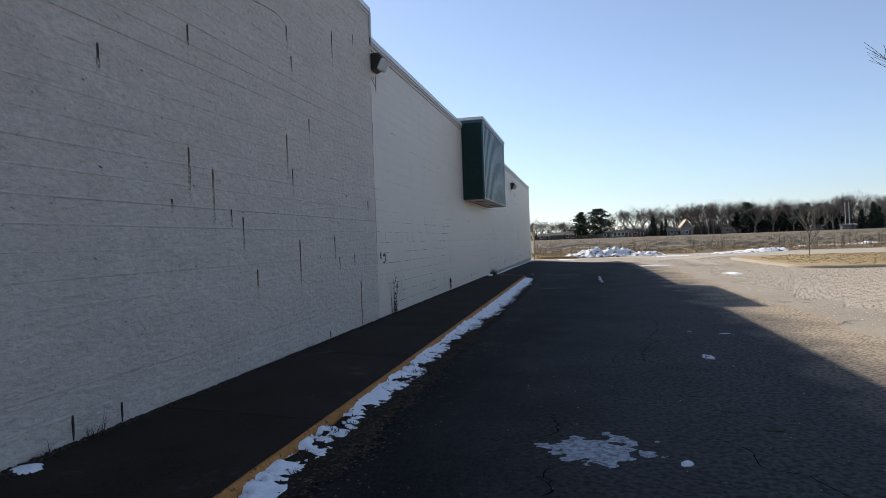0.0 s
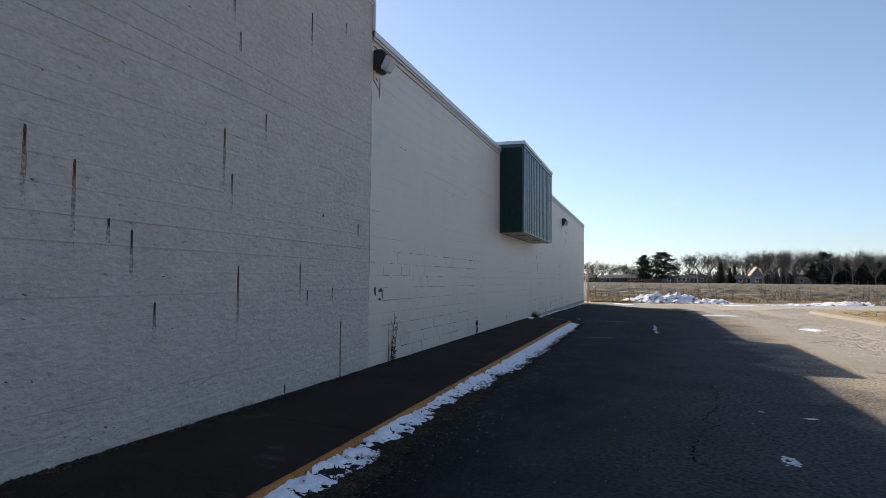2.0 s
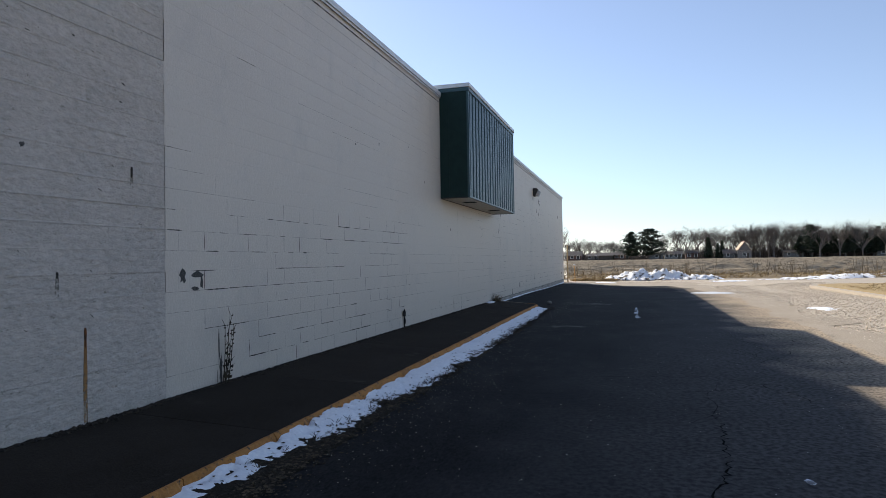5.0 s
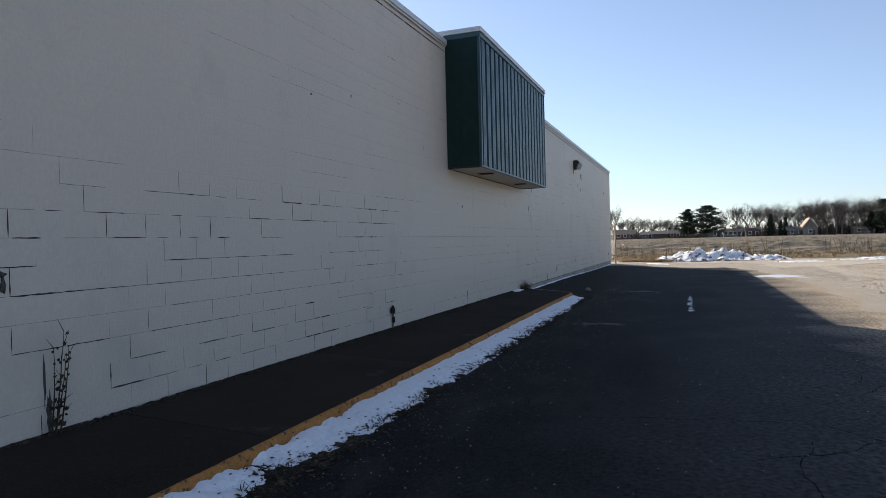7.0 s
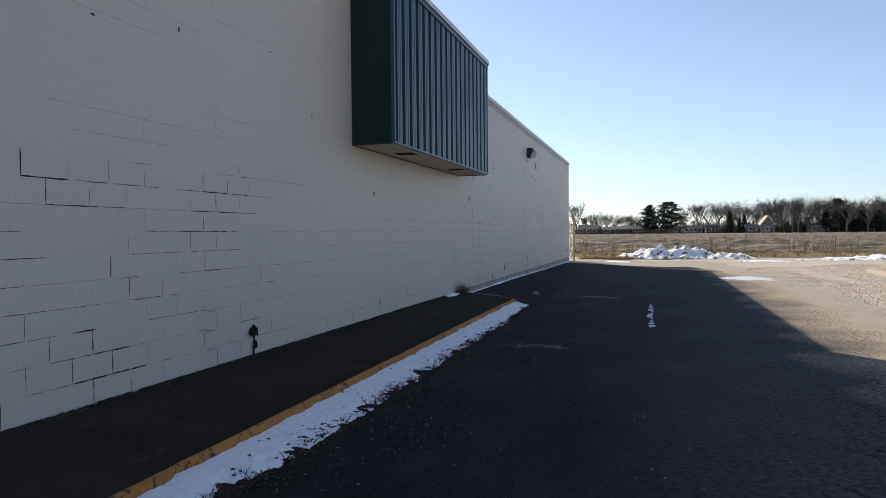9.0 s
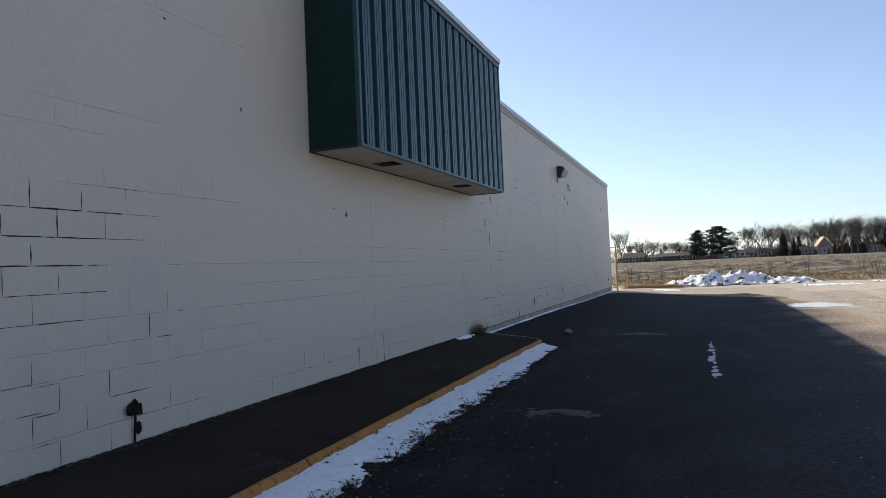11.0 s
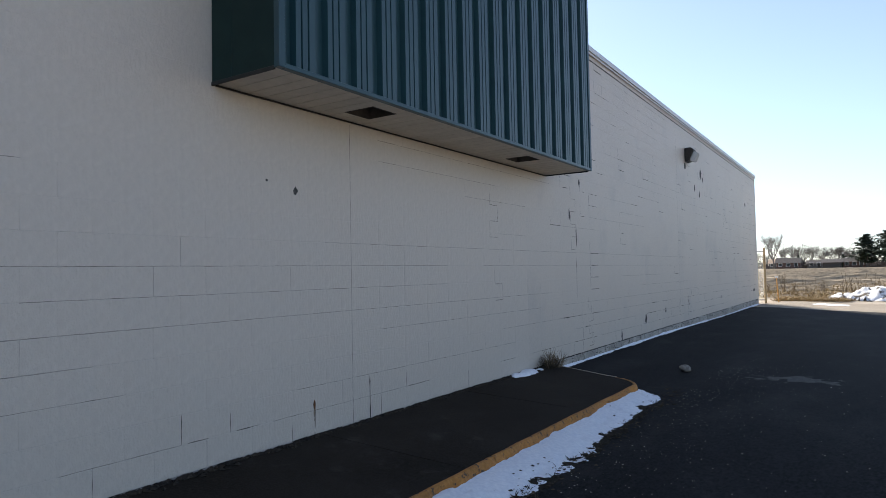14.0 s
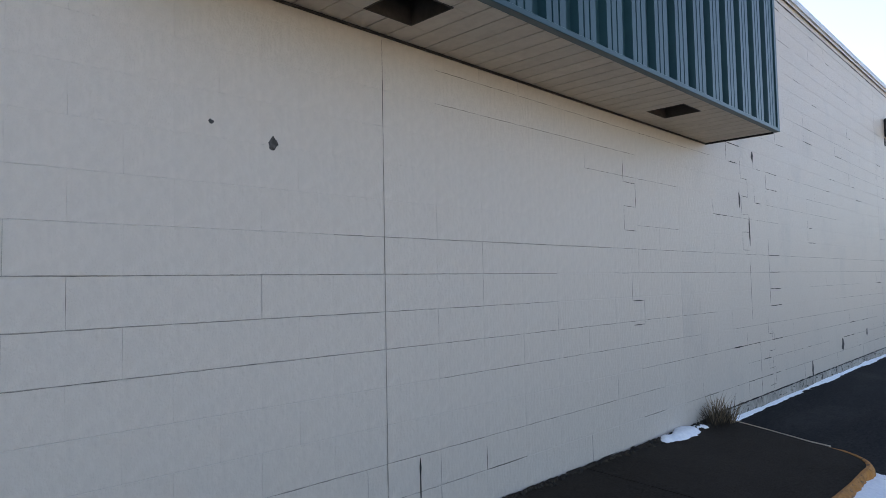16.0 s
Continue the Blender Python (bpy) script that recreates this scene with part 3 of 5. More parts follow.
# end slab with the rounded corner
R, YE = 0.55, 26.32
outer = [(kerb_x(24.2) - 0.052, 24.208)]
cx, cy = kerb_x(25.4) - R, YE - R
for k in range(13):
    t = math.pi / 2 * k / 12
    outer.append((cx + (R - 0.052) * math.cos(t), cy + (R - 0.02 - 0.032 * math.cos(t)) * math.sin(t)))
outer += [(0.5, YE + 0.17), (0.016, YE + 0.32), (0.016, 24.208)]
bm = bmesh.new()
vs = [bm.verts.new((x, y, walk_z(x, y))) for x, y in outer]
fc = bm.faces.new(vs)
ex = bmesh.ops.extrude_face_region(bm, geom=[fc])
for e in ex["geom"]:
    if isinstance(e, bmesh.types.BMVert):
        e.co.z = -0.05
bmesh.ops.triangulate(bm, faces=bm.faces[:])
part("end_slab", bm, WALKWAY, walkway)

kerb = tagged(new("kerb"), "worn yellow painted concrete kerb with chipped joints", "kerb", kind="structure")


def kerb_line(s):
    """Outer kerb edge and the way outward, s metres from its start at y = -10."""
    y = -10 + s
    if y < cy:
        return Vector((kerb_x(y), y, 0)), Vector((1, 0, 0)), 0.0
    t = (y - cy) / R
    t = min(t, math.pi / 2)
    return Vector((cx + R * math.cos(t), cy + R * math.sin(t), 0)), Vector((math.cos(t), math.sin(t), 0)), t


s, end_s = 0.0, cy + 10 + R * 1.30
random.seed(4)
while s < end_s - 0.05:
    ln = min(random.choice((0.55, 0.8, 1.1, 1.5)), end_s - s)
    steps = max(4, int(ln / 0.07))
    v, f = [], []
    for j in range(steps + 1):
        ss = s + 0.005 + (ln - 0.01) * j / steps
        p, o, t = kerb_line(ss)
        h = walk_z(p.x - 0.1, p.y) + 0.006 - 0.012 * max(0, t - 0.5)
        wob = fbm(ss, 2, 2.0, 4) * 0.022 + noise.noise(Vector((ss * 14, 1, 7))) * 0.006
        chip = max(0.0, fbm(ss, 5, 3.5, 11) - 0.10) * 0.10 + (0.022 * random.random() if j in (0, steps) else 0)
        for d, z in ((-0.051, -0.05), (-0.051 + wob * 0.4, h), (-0.030, h + 0.003 - chip * 0.2), (-0.014 - min(chip, 0.012) + wob * 0.3, h - 0.006 - chip * 0.35),
                     (0.0 - chip * 0.5 + wob, h - 0.030 - chip * 0.5), (0.014 + wob, 0.0), (0.014, -0.05)):
            q = p + o * d
            v.append((q.x, q.y, z))
    for j in range(steps):
        for i in range(6):
            a = j * 7 + i
            f.append((a, a + 1, a + 8, a + 7))
    f += [tuple(range(6, -1, -1)), tuple(range(steps * 7, steps * 7 + 7))]
    mesh_object("kerb_stone", v, f, YELLOW, kerb)
    s += ln

# bare concrete lip across the walk's end
lip, _, _ = kerb_line(end_s)
lv, lf = [], []
for a, b in (((lip.x - 0.01, lip.y), (0.95, YE + 0.005)), ((0.95, YE + 0.005), (0.5, YE + 0.175)), ((0.5, YE + 0.175), (0.03, YE + 0.325))):
    prism(lv, lf, (*a, walk_z(*a) - 0.008), (*b, walk_z(*b) - 0.008), 0.015, 0.015, 6)
mesh_object("kerb_lip", lv, lf, CONCRETE, kerb, "bare pale concrete edge")

# ---- snow ----


def strip_snow(x, y):
    base = kerb_x(min(y, 25.2)) + 0.0
    u = x - base
    wide = 0.335 + 0.09 * fbm(0, y, 0.9, 3) + (0.04 if y > 13 else -0.03)
    wide -= 0.07 * ease((y - 22) / 3)
    if y > 25.3:
        wide *= max(0.0, 1 - ((y - 25.3) / 0.72) ** 2) ** 0.5
    if u < -0.25 or y > 26.05:
        return -1
    holes = fbm(x, y, 3.4, 21) * (2.3 if y < 11 else 1.1) + fbm(x, y, 13.0, 33) * (1.7 if y < 11 else 0.7)
    patchy = 0.40 - 1.0 * max(0.0, fbm(0, y, 0.8, 71) + 0.08) if y < 11 else (0.62 if y < 13.5 else 1.0)
    rim = (wide - u) / 0.22
    d = min(1.0, rim) * 0.9 + patchy - 0.55 - max(0.0, holes)
    if u > wide + 0.05:
        return -1
    return 0.055 * min(1.0, d) * (1.0 - 0.70 * max(0, u) / 0.4) + 0.004 * fbm(x, y, 12) if d > 0 else -1


def verge(x, y):
    """Dirt gathered in the gutter against the kerb, thicker where the walk begins."""
    u = x - kerb_x(min(y, 25.2))
    return (0.018 + 0.042 * ease((15 - y) / 5)) * max(0.0, 1 - max(0.0, u) / 0.55) * (1 + 0.25 * fbm(x, y, 2.5, 12)) if y < 25.6 else 0.0


def verge_cover(x, y):
    u = x - kerb_x(min(y, 25.2))
    d = 0.42 + 0.10 * fbm(x, y, 1.2, 14) - u
    return 0.004 + verge(x, y) if -0.02 < u and d > 0 and y < 25.4 else -1


tagged(blanket("dirt_verge", 1.44, 2.16, -3.0, 25.6, 0.045, verge_cover, surface("gutter_dirt", [(0.010, 0.009, 0.007), (0.050, 0.042, 0.031), (0.016, 0.013, 0.010), (0.036, 0.031, 0.022)], 0.95, fine=45, coarse=4, bump=1.0, bump_scale=50, gloss=0.1), lambda x, y: 0.005),
       "dark dirt and dead grass in the gutter", "dirt", kind="stuff")
snow = blanket("snow_strip", 1.34, 2.06, 0.5, 26.2, 0.026, strip_snow, SNOW, lambda x, y: 0.006 + verge(x, y))
tagged(snow, "patchy melting strip of snow along the kerb", "snow", kind="stuff")


def base_snow(x, y):
    wide = 0.055 + 0.035 * fbm(1, y, 0.8, 6) + 0.05 * max(0, (y - 40) / 8)
    d = (wide - x) / 0.1
    return 0.055 * min(1, d) * (0.75 + 0.35 * fbm(x, y, 3, 2)) * (1 - 0.5 * ease((y - 34) / 8)) if d > 0 and 26.62 < y < 47.6 and fbm(0, y, 0.7, 44) > -0.45 else -1


tagged(blanket("snow_strip", 0.004, 0.42, 26.5, 47.7, 0.03, base_snow, SNOW, lambda x, y: 0.008 + dip(x, y) + foot(x, y)), "thin line of snow at the foot of the wall", "snow", kind="stuff")


def heap(cx_, cy_, rx, ry, top, seed, x, y):
    r = ((x - cx_) / rx) ** 2 + ((y - cy_) / ry) ** 2
    if r > 1.5:
        return -1
    return top * max(0.0, 1 - r) ** 0.6 * (0.75 if r < 1 else 0) * (0.85 + 0.35 * fbm(x, y, 0.9, seed)) + 0.45 * top * fbm(x, y, 2.0, seed + 3) + 0.10 * noise.noise(Vector((x * 6, y * 6, seed)))


def pile(x, y):
    return max(heap(4.6, 53.2, 1.7, 1.6, 0.75, 2, x, y), heap(6.2, 53.4, 1.6, 1.5, 0.80, 5, x, y), heap(3.4, 53, 1.1, 1.0, 0.35, 8, x, y), heap(8.0, 53, 1.9, 1.0, 0.38, 9, x, y))


tagged(blanket("snow_heap", 1.8, 10.5, 51, 55.6, 0.11, pile, DIRTY_SNOW), "ploughed heap of dirty old snow on the yard edge", "snow pile")
bank_line = [(13.0, 50.8), (17.4, 53.5), (23, 58.5), (31, 65), (44, 75)]


def bank(x, y):
    best = -1
    for (xa, ya), (xb, yb) in zip(bank_line[:-1], bank_line[1:]):
        t = min(1, max(0, ((x - xa) * (xb - xa) + (y - ya) * (yb - ya)) / ((xb - xa) ** 2 + (yb - ya) ** 2)))
        d = math.hypot(x - xa - t * (xb - xa), y - ya - t * (yb - ya))
        hgt = (0.04 + 0.26 * min(1, max(0, (x - 12) / 5))) * (0.75 + 0.6 * fbm(x, y, 0.35, 2))
        best = max(best, hgt * (1 - (d / 1.1) ** 2) + 0.13 * fbm(x, y, 1.6, 4) - 0.05 + 0.10 * fbm(x, y, 0.25, 14))
    return best


tagged(blanket("snow_bank", 10.5, 45.5, 48.5, 77, 0.22, bank, DIRTY_SNOW), "long low ploughed bank of old snow", "snow bank")


def patch_snow(name, cx_, cy_, rx, ry, material, label, seed, cut=0.0, step=0.05, thick=0.012, z=0.006):
    def h(x, y):
        r = math.hypot((x - cx_) / rx, (y - cy_) / ry)
        d = 1 - r + 0.55 * fbm(x, y, 1.6 / max(0.3, min(rx, ry)), seed) - cut * max(0, fbm(x, y, 7 if rx > 0.3 else 16, seed + 5))
        return thick * min(1, d * 2) if d > 0 else -1
    return tagged(blanket(name, cx_ - rx * 1.6, cx_ + rx * 1.6, cy_ - ry * 1.6, cy_ + ry * 1.6, step, h, material, lambda x, y: z + dip(x, y)), label, "snow", kind="stuff")


patch_snow("ice_patch", 3.86, 4.78, 0.42, 0.36, PALE, "thin pale frozen patch on the asphalt", 3, 0.9, 0.02, 0.004)
patch_snow("ice_patch", 4.42, 4.52, 0.06, 0.07, ICE, "small scrap of ice on the asphalt", 5, 0.3, 0.015, 0.008)
patch_snow("ice_patch", 5.31, 8.64, 0.09, 0.21, ICE, "small scrap of ice on the asphalt", 6, 2.0, 0.014, 0.008)
patch_snow("ice_patch", 5.89, 10.68, 0.10, 0.04, ICE, "small scrap of ice on the asphalt", 7, 0.3, 0.02, 0.008)
for k in range(13):
    yy = 22.9 + k * 0.29
    patch_snow("ice_patch", 4.37 + 0.020 * math.sin(k * k * 1.7), yy + 0.06 * math.sin(k * 5.3), 0.022 + 0.014 * (k * 7 % 4), 0.12 + 0.05 * (k * 3 % 4) / 3, ICE, "broken line of ice scraps on the lane", 30 + k, 1.6, 0.014, 0.007)
patch_snow("ice_patch", 5.41, 10.95, 0.04, 0.06, ICE, "small scrap of ice on the asphalt", 8, 0.6, 0.012, 0.006)
patch_snow("sand_smear", 3.05, 27.9, 0.6, 0.35, SMEAR, "pale sandy smear on the asphalt", 41, 1.3, 0.05, 0.004)
patch_snow("sand_smear", 2.9, 20.7, 0.5, 0.22, SMEAR, "pale sandy smear on the asphalt", 43, 2.0, 0.04, 0.004)
patch_snow("ice_patch", 7.55, 36.9, 0.95, 1.6, ICE, "frozen melt-water patch on the gravel edge", 51, 0.3, 0.09, 0.02, 0.0)
patch_snow("snow_patch", 9.3, 26.5, 0.35, 0.7, SNOW, "small snow scrap on the gravel", 53, 0.9, 0.06, 0.03, -0.012)
patch_snow("snow_patch", 10.0, 50.2, 1.3, 0.35, SNOW, "thin melting snow at the yard edge", 55, 0.8, 0.1, 0.06, -0.012)
patch_snow("snow_patch", 2.6, 48.9, 0.7, 0.5, SNOW, "thin melting snow at the yard edge", 56, 0.8, 0.08, 0.03, 0.0)
patch_snow("snow_patch", 0.09, 25.75, 0.10, 0.42, SNOW, "thin snow drift against the wall on the walk", 57, 0.2, 0.03, 0.045, 0.185)
patch_snow("snow_patch", 0.12, 3.4, 0.1, 0.12, SNOW, "thin snow scrap against the wall on the walk", 58, 0.2, 0.03, 0.02, 0.2)

# ---- grass island with young tree, concrete apron ----
isl = [(12.6 + 1.6 * (1 - math.cos(t)), 30.0 - 1.6 * math.sin(t)) for t in [math.pi / 2 * k / 8 for k in range(9)]]
isl += [(22, 27.6), (40, 27), (40, 42), (22, 41.8)]
isl += [(14.4 - 2.0 * math.sin(t), 39.6 + 2.0 * math.cos(t)) for t in [math.pi / 2 * k / 8 for k in range(9)]]
tagged(sheet("turf_island", isl, 0.10, ISLAND, 0.15), "kerbed island of dormant straw-coloured turf", "grass", kind="structure")
grown = [(26 + (x - 26) * 1.012 - (0.14 if x < 20 else 0), 34.8 + (y - 34.8) * 1.022) for x, y in isl]
tagged(sheet("kerb_island", grown, 0.085, CONCRETE, 0.12), "pale concrete kerb round the turf island", "kerb", kind="structure")
tagged(sheet("apron", [(13.5, 42.6), (46, 43.5), (46, 70), (31, 62.5), (22, 55), (15, 49.5)], 0.0, CONCRETE, 0.02), "pale concrete drive behind the island", "pavement", kind="structure")

# ---- trees ----


def bare_tree(name, height, seed, levels=6, spread=0.55, trunk=0.035, label=""):
    random.seed(seed)
    tv, tf, cv, cf = [], [], [], []

    def grow(p, d, ln, r, lev):
        v, f = (tv, tf) if lev < 2 else (cv, cf)
        bend = Vector((random.uniform(-1, 1), random.uniform(-1, 1), random.uniform(-0.2, 0.5))) * 0.12
        mid = p + d * ln * 0.5
        d2 = (d + bend).normalized()
        q = mid + d2 * ln * 0.5
        sides = 6 if lev == 0 else (4 if lev < 3 else 3)
        prism(v, f, p, mid, r, r * 0.85, sides)
        prism(v, f, mid, q, r * 0.85, r * 0.68, sides)
        if lev >= levels:
            return
        for _ in range(5 if lev == 0 else (3 if lev < 4 else random.choice((2, 3)))):
            a = random.uniform(0, 2 * math.pi)
            side = Vector((math.cos(a), math.sin(a), 0.15))
            nd = (d2 * random.uniform(0.55, 1.0) + side * spread * random.uniform(0.6, 1.25) + Vector((0, 0, 0.16))).normalized()
            start = p.lerp(q, random.uniform(0.6, 1.0) if lev == 0 else random.uniform(0.3, 1.0))
            grow(start, nd, ln * random.uniform(0.66, 0.9), max(r * random.uniform(0.45, 0.62), 0.010), lev + 1)
    grow(Vector((0, 0, -0.1)), Vector((0, 0, 1)), height * 0.22, height * trunk * 0.5, 0)
    top = max(p.z for p in cv)
    k = height / top
    tree = tagged(new(name), label, "tree")
    mesh_object("trunk", [p * k for p in tv], tf, BARK, tree)
    mesh_object("crown", [p * k for p in cv], cf, BARK, tree)
    return tree


def evergreen(name, height, seed, width=0.22, layered=0.0, start=0.1, label=""):
    """Trunk with whorls of limbs, each carrying tufts of needles."""
    random.seed(seed)
    tv, tf, cv, cf = [], [], [], []
    prism(tv, tf, (0, 0, -0.1), (0, 0, height * 0.96), height * 0.016, height * 0.003, 7)
    z = height * start
    while z < height * 0.98:
        u = (z / height - start) / (1 - start)
        prof = (1 - u) ** 0.8 * (0.65 + 0.35 * min(1, u * 6)) if not layered else ((1 - u) ** 0.55 * (0.7 + 0.3 * min(1, u * 4)) * (1.0 if int(u * 17) % 3 else 0.6))
        reach = height * width * prof * random.uniform(0.75, 1.15) + 0.15
        for k in range(random.randint(5, 8)):
            a = random.uniform(0, 2 * math.pi)
            ln = reach * random.uniform(0.6, 1.15)
            tip = Vector((math.cos(a) * ln, math.sin(a) * ln, z + ln * (0.12 if layered else -0.18)))
            root = Vector((0, 0, z))
            prism(tv, tf, root, tip, height * 0.004, 0.01, 3)
            for _ in range(int(14 + 7 * ln)):
                t = random.uniform(0.25, 1.05)
                c = root.lerp(tip, t) + Vector((random.gauss(0, 0.22), random.gauss(0, 0.22), random.gauss(0, 0.2))) * (0.5 + ln * 0.25)
                s_ = random.uniform(0.25, 0.55) * (0.5 + 0.08 * height * 0.5)
                i = len(cv)
                for _v in range(4):
                    cv.append(c + Vector((random.uniform(-1, 1), random.uniform(-1, 1), random.uniform(-0.4, 0.5))) * s_)
                cf += [(i, i + 1, i + 2), (i, i + 2, i + 3), (i, i + 3, i + 1), (i + 1, i + 3, i + 2)]
        z += height * (random.uniform(0.028, 0.05) if layered else 0.036)
    tree = tagged(new(name), label, "tree")
    mesh_object("trunk", tv, tf, BARK, tree)
    mesh_object("crown", cv, cf, NEEDLE, tree)
    return tree


def place(tree, x, y, scale=1.0, turn=0.0, broad=1.0):
    tree.matrix_basis = pose(x, y, rise(y) + 0.02, 0, 0, turn) @ Matrix.Diagonal((scale * broad, scale * broad, scale, 1))


young = bare_tree("young_tree", 3.0, 5, 3, 0.5, 0.010, "slim leafless young tree on the turf island")
young.location = (16.1, 39.6, 0.10)

protos = [bare_tree("bare_tree", 14, 11 + k, 6, 0.5 + 0.07 * (k % 3), 0.03, "leafless grey deciduous tree in a far tree line") for k in range(4)]
used = [False] * 4


def far_bare(x, y, h, k, turn=0.0):
    k %= 4
    m = pose(x, y, rise(y) + 0.02, 0, 0, turn)
    if used[k]:
        t = copy_thing(protos[k], m)
    else:
        t, used[k] = protos[k], True
    t.matrix_basis = m @ Matrix.Diagonal((h / 14 * 1.3, h / 14 * 1.3, h / 14 * 1.1, 1))
    t["group"] = "far tree line"
    return t


random.seed(21)
ROWS = [(-25, 280, 13), (-20, 300, 10), (-15, 305, 9), (-11, 300, 8), (-6, 300, 8.5), (-2, 305, 8), (5, 310, 8), (17, 290, 10), (22, 292, 12.5),
        (25.5, 290, 13), (29, 292, 12), (34, 300, 10), (40, 305, 11), (46, 303, 11.5), (50, 296, 13), (54, 300, 13), (58, 294, 14), (62, 298, 13.5), (66, 300, 13), (72, 284, 12), (79, 285, 11.5), (86, 283, 12.5), (94, 284, 12), (100, 282, 11)]
for k, (x, y, h) in enumerate(ROWS):
    far_bare(x, y, h, k, k * 47)
for k in range(26):
    far_bare(36 + k * 3.6 + random.uniform(-1.5, 1.5), 303 + random.uniform(-3, 8), random.uniform(10.5, 14), k + 1, random.uniform(0, 360))
for k in range(12):
    far_bare(-45 + k * 4.5 + random.uniform(-1.5, 1.5), 312 + random.uniform(-3, 6), random.uniform(6, 9), k, random.uniform(0, 360))
for k, (x, h) in enumerate([(108, 15), (111, 14), (105, 13), (119, 13), (124, 14)]):
    far_bare(x, 288 + k, h, k, 80 * k)

pine = evergreen("pine_tree", 13, 31, 0.46, 1.0, 0.16, "tall dark green pine with layered limbs")
place(pine, 10.2, 282, 0.98, 0, 1.55)
pine_b = evergreen("pine_tree", 12, 37, 0.38, 1.0, 0.16, "tall dark green pine with layered limbs")
place(pine_b, 3.4, 284, 0.95, 0, 1.35)
spruce = evergreen("spruce_tree", 10, 41, 0.25, 0.0, 0.04, "dark conical spruce at the field's far edge")
place(spruce, 32.8, 286, 0.86)
cypress = evergreen("cypress_tree", 8, 43, 0.13, 0.0, 0.02, "narrow dark columnar evergreen")
place(cypress, 38.0, 286, 0.9)
place(copy_thing(cypress, Matrix()), 36.4, 287, 0.8, 90)
for k, (x, y, s) in enumerate([(115.5, 285, 1.05), (112, 287, 0.8), (119, 289, 0.9), (125, 286, 1.0), (-19, 303, 0.55), (-4, 297, 0.5)]):
    place(copy_thing(spruce, Matrix()), x, y, s, 40 * k)
random.seed(8)
for k in range(15):
    place(copy_thing(pine if k % 2 else pine_b, Matrix()), 69 + k * 2.6 + random.uniform(-1, 1), 290 + random.uniform(-3, 9), random.uniform(0.72, 1.0), random.uniform(0, 360))

v, f = [], []
random.seed(12)
for _ in range(9000):
    x = random.uniform(-60, 150)
    y = random.uniform(300, 318)
    h = random.uniform(1.5, 6.5) * (1.25 if x > 48 else (0.9 if x > 20 else 0.6))
    b = Vector((x, y, rise(y)))
    t = b + Vector((random.uniform(-1.3, 1.3), random.uniform(-0.5, 0.5), h))
    prism(v, f, b, t, 0.13, 0.03, 3)
tagged(mesh_object("thicket", v, f, THICKET), "brown leafless thicket behind the far houses", "thicket", kind="stuff")

yard_tree = far_bare(18.85, 26.0, 9.4, 0, 30)
tagged(yard_tree, "leafless deciduous tree at the yard's open side", "tree", "yard trees")

# ---- far houses ----


def house(x, y, w, d, eave, ridge, wallmat, roofmat, label, along=True, windows=3, name="house"):
    h = tagged(new(name), label, "house")
    h.location = (x, y, rise(y) + 0.02)
    part("wall", box((-w / 2, -d / 2, -0.1), (w / 2, d / 2, eave)), wallmat, h)
    o = 0.45
    if along:
        v = [(-w / 2 - o, -d / 2 - o, eave - 0.1), (w / 2 + o, -d / 2 - o, eave - 0.1), (w / 2 + o, d / 2 + o, eave - 0.1), (-w / 2 - o, d / 2 + o, eave - 0.1), (-w / 2 - o, 0, ridge), (w / 2 + o, 0, ridge)]
        f = [(0, 1, 5, 4), (2, 3, 4, 5), (3, 0, 4), (1, 2, 5), (3, 2, 1, 0)]
    else:
        v = [(-w / 2 - o, -d / 2 - o, eave - 0.1), (w / 2 + o, -d / 2 - o, eave - 0.1), (w / 2 + o, d / 2 + o, eave - 0.1), (-w / 2 - o, d / 2 + o, eave - 0.1), (0, -d / 2 - o, ridge), (0, d / 2 + o, ridge)]
        f = [(1, 2, 5, 4), (3, 0, 4, 5), (0, 1, 4), (2, 3, 5), (3, 2, 1, 0)]
        gv = [(-w / 2, -d / 2 - o - 0.02, eave - 0.05), (w / 2, -d / 2 - o - 0.02, eave - 0.05), (0, -d / 2 - o - 0.02, ridge - 0.25), (-w / 2, -d / 2 - o - 0.08, eave - 0.05), (w / 2, -d / 2 - o - 0.08, eave - 0.05), (0, -d / 2 - o - 0.08, ridge - 0.25)]
        mesh_object("gable", gv, [(0, 1, 2), (5, 4, 3), (0, 3, 4, 1), (1, 4, 5, 2), (2, 5, 3, 0)], wallmat, h)
    mesh_object("roof", v, f, roofmat, h)
    for k in range(windows):
        wx = -w / 2 + w * (k + 0.5) / windows
        win = part("window", box((wx - 0.65, -d / 2 - 0.05, 0.9), (wx + 0.65, -d / 2 - 0.004, 2.1)), WHITE, h)
        part("pane", box((wx - 0.55, -d / 2 - 0.07, 1.0), (wx + 0.55, -d / 2 - 0.052, 2.0)), GLASSY, win)
    part("door", box((w / 2 - 1.6, -d / 2 - 0.06, 0), (w / 2 - 0.7, -d / 2 - 0.004, 2.05)), GRIM, h)
    return h


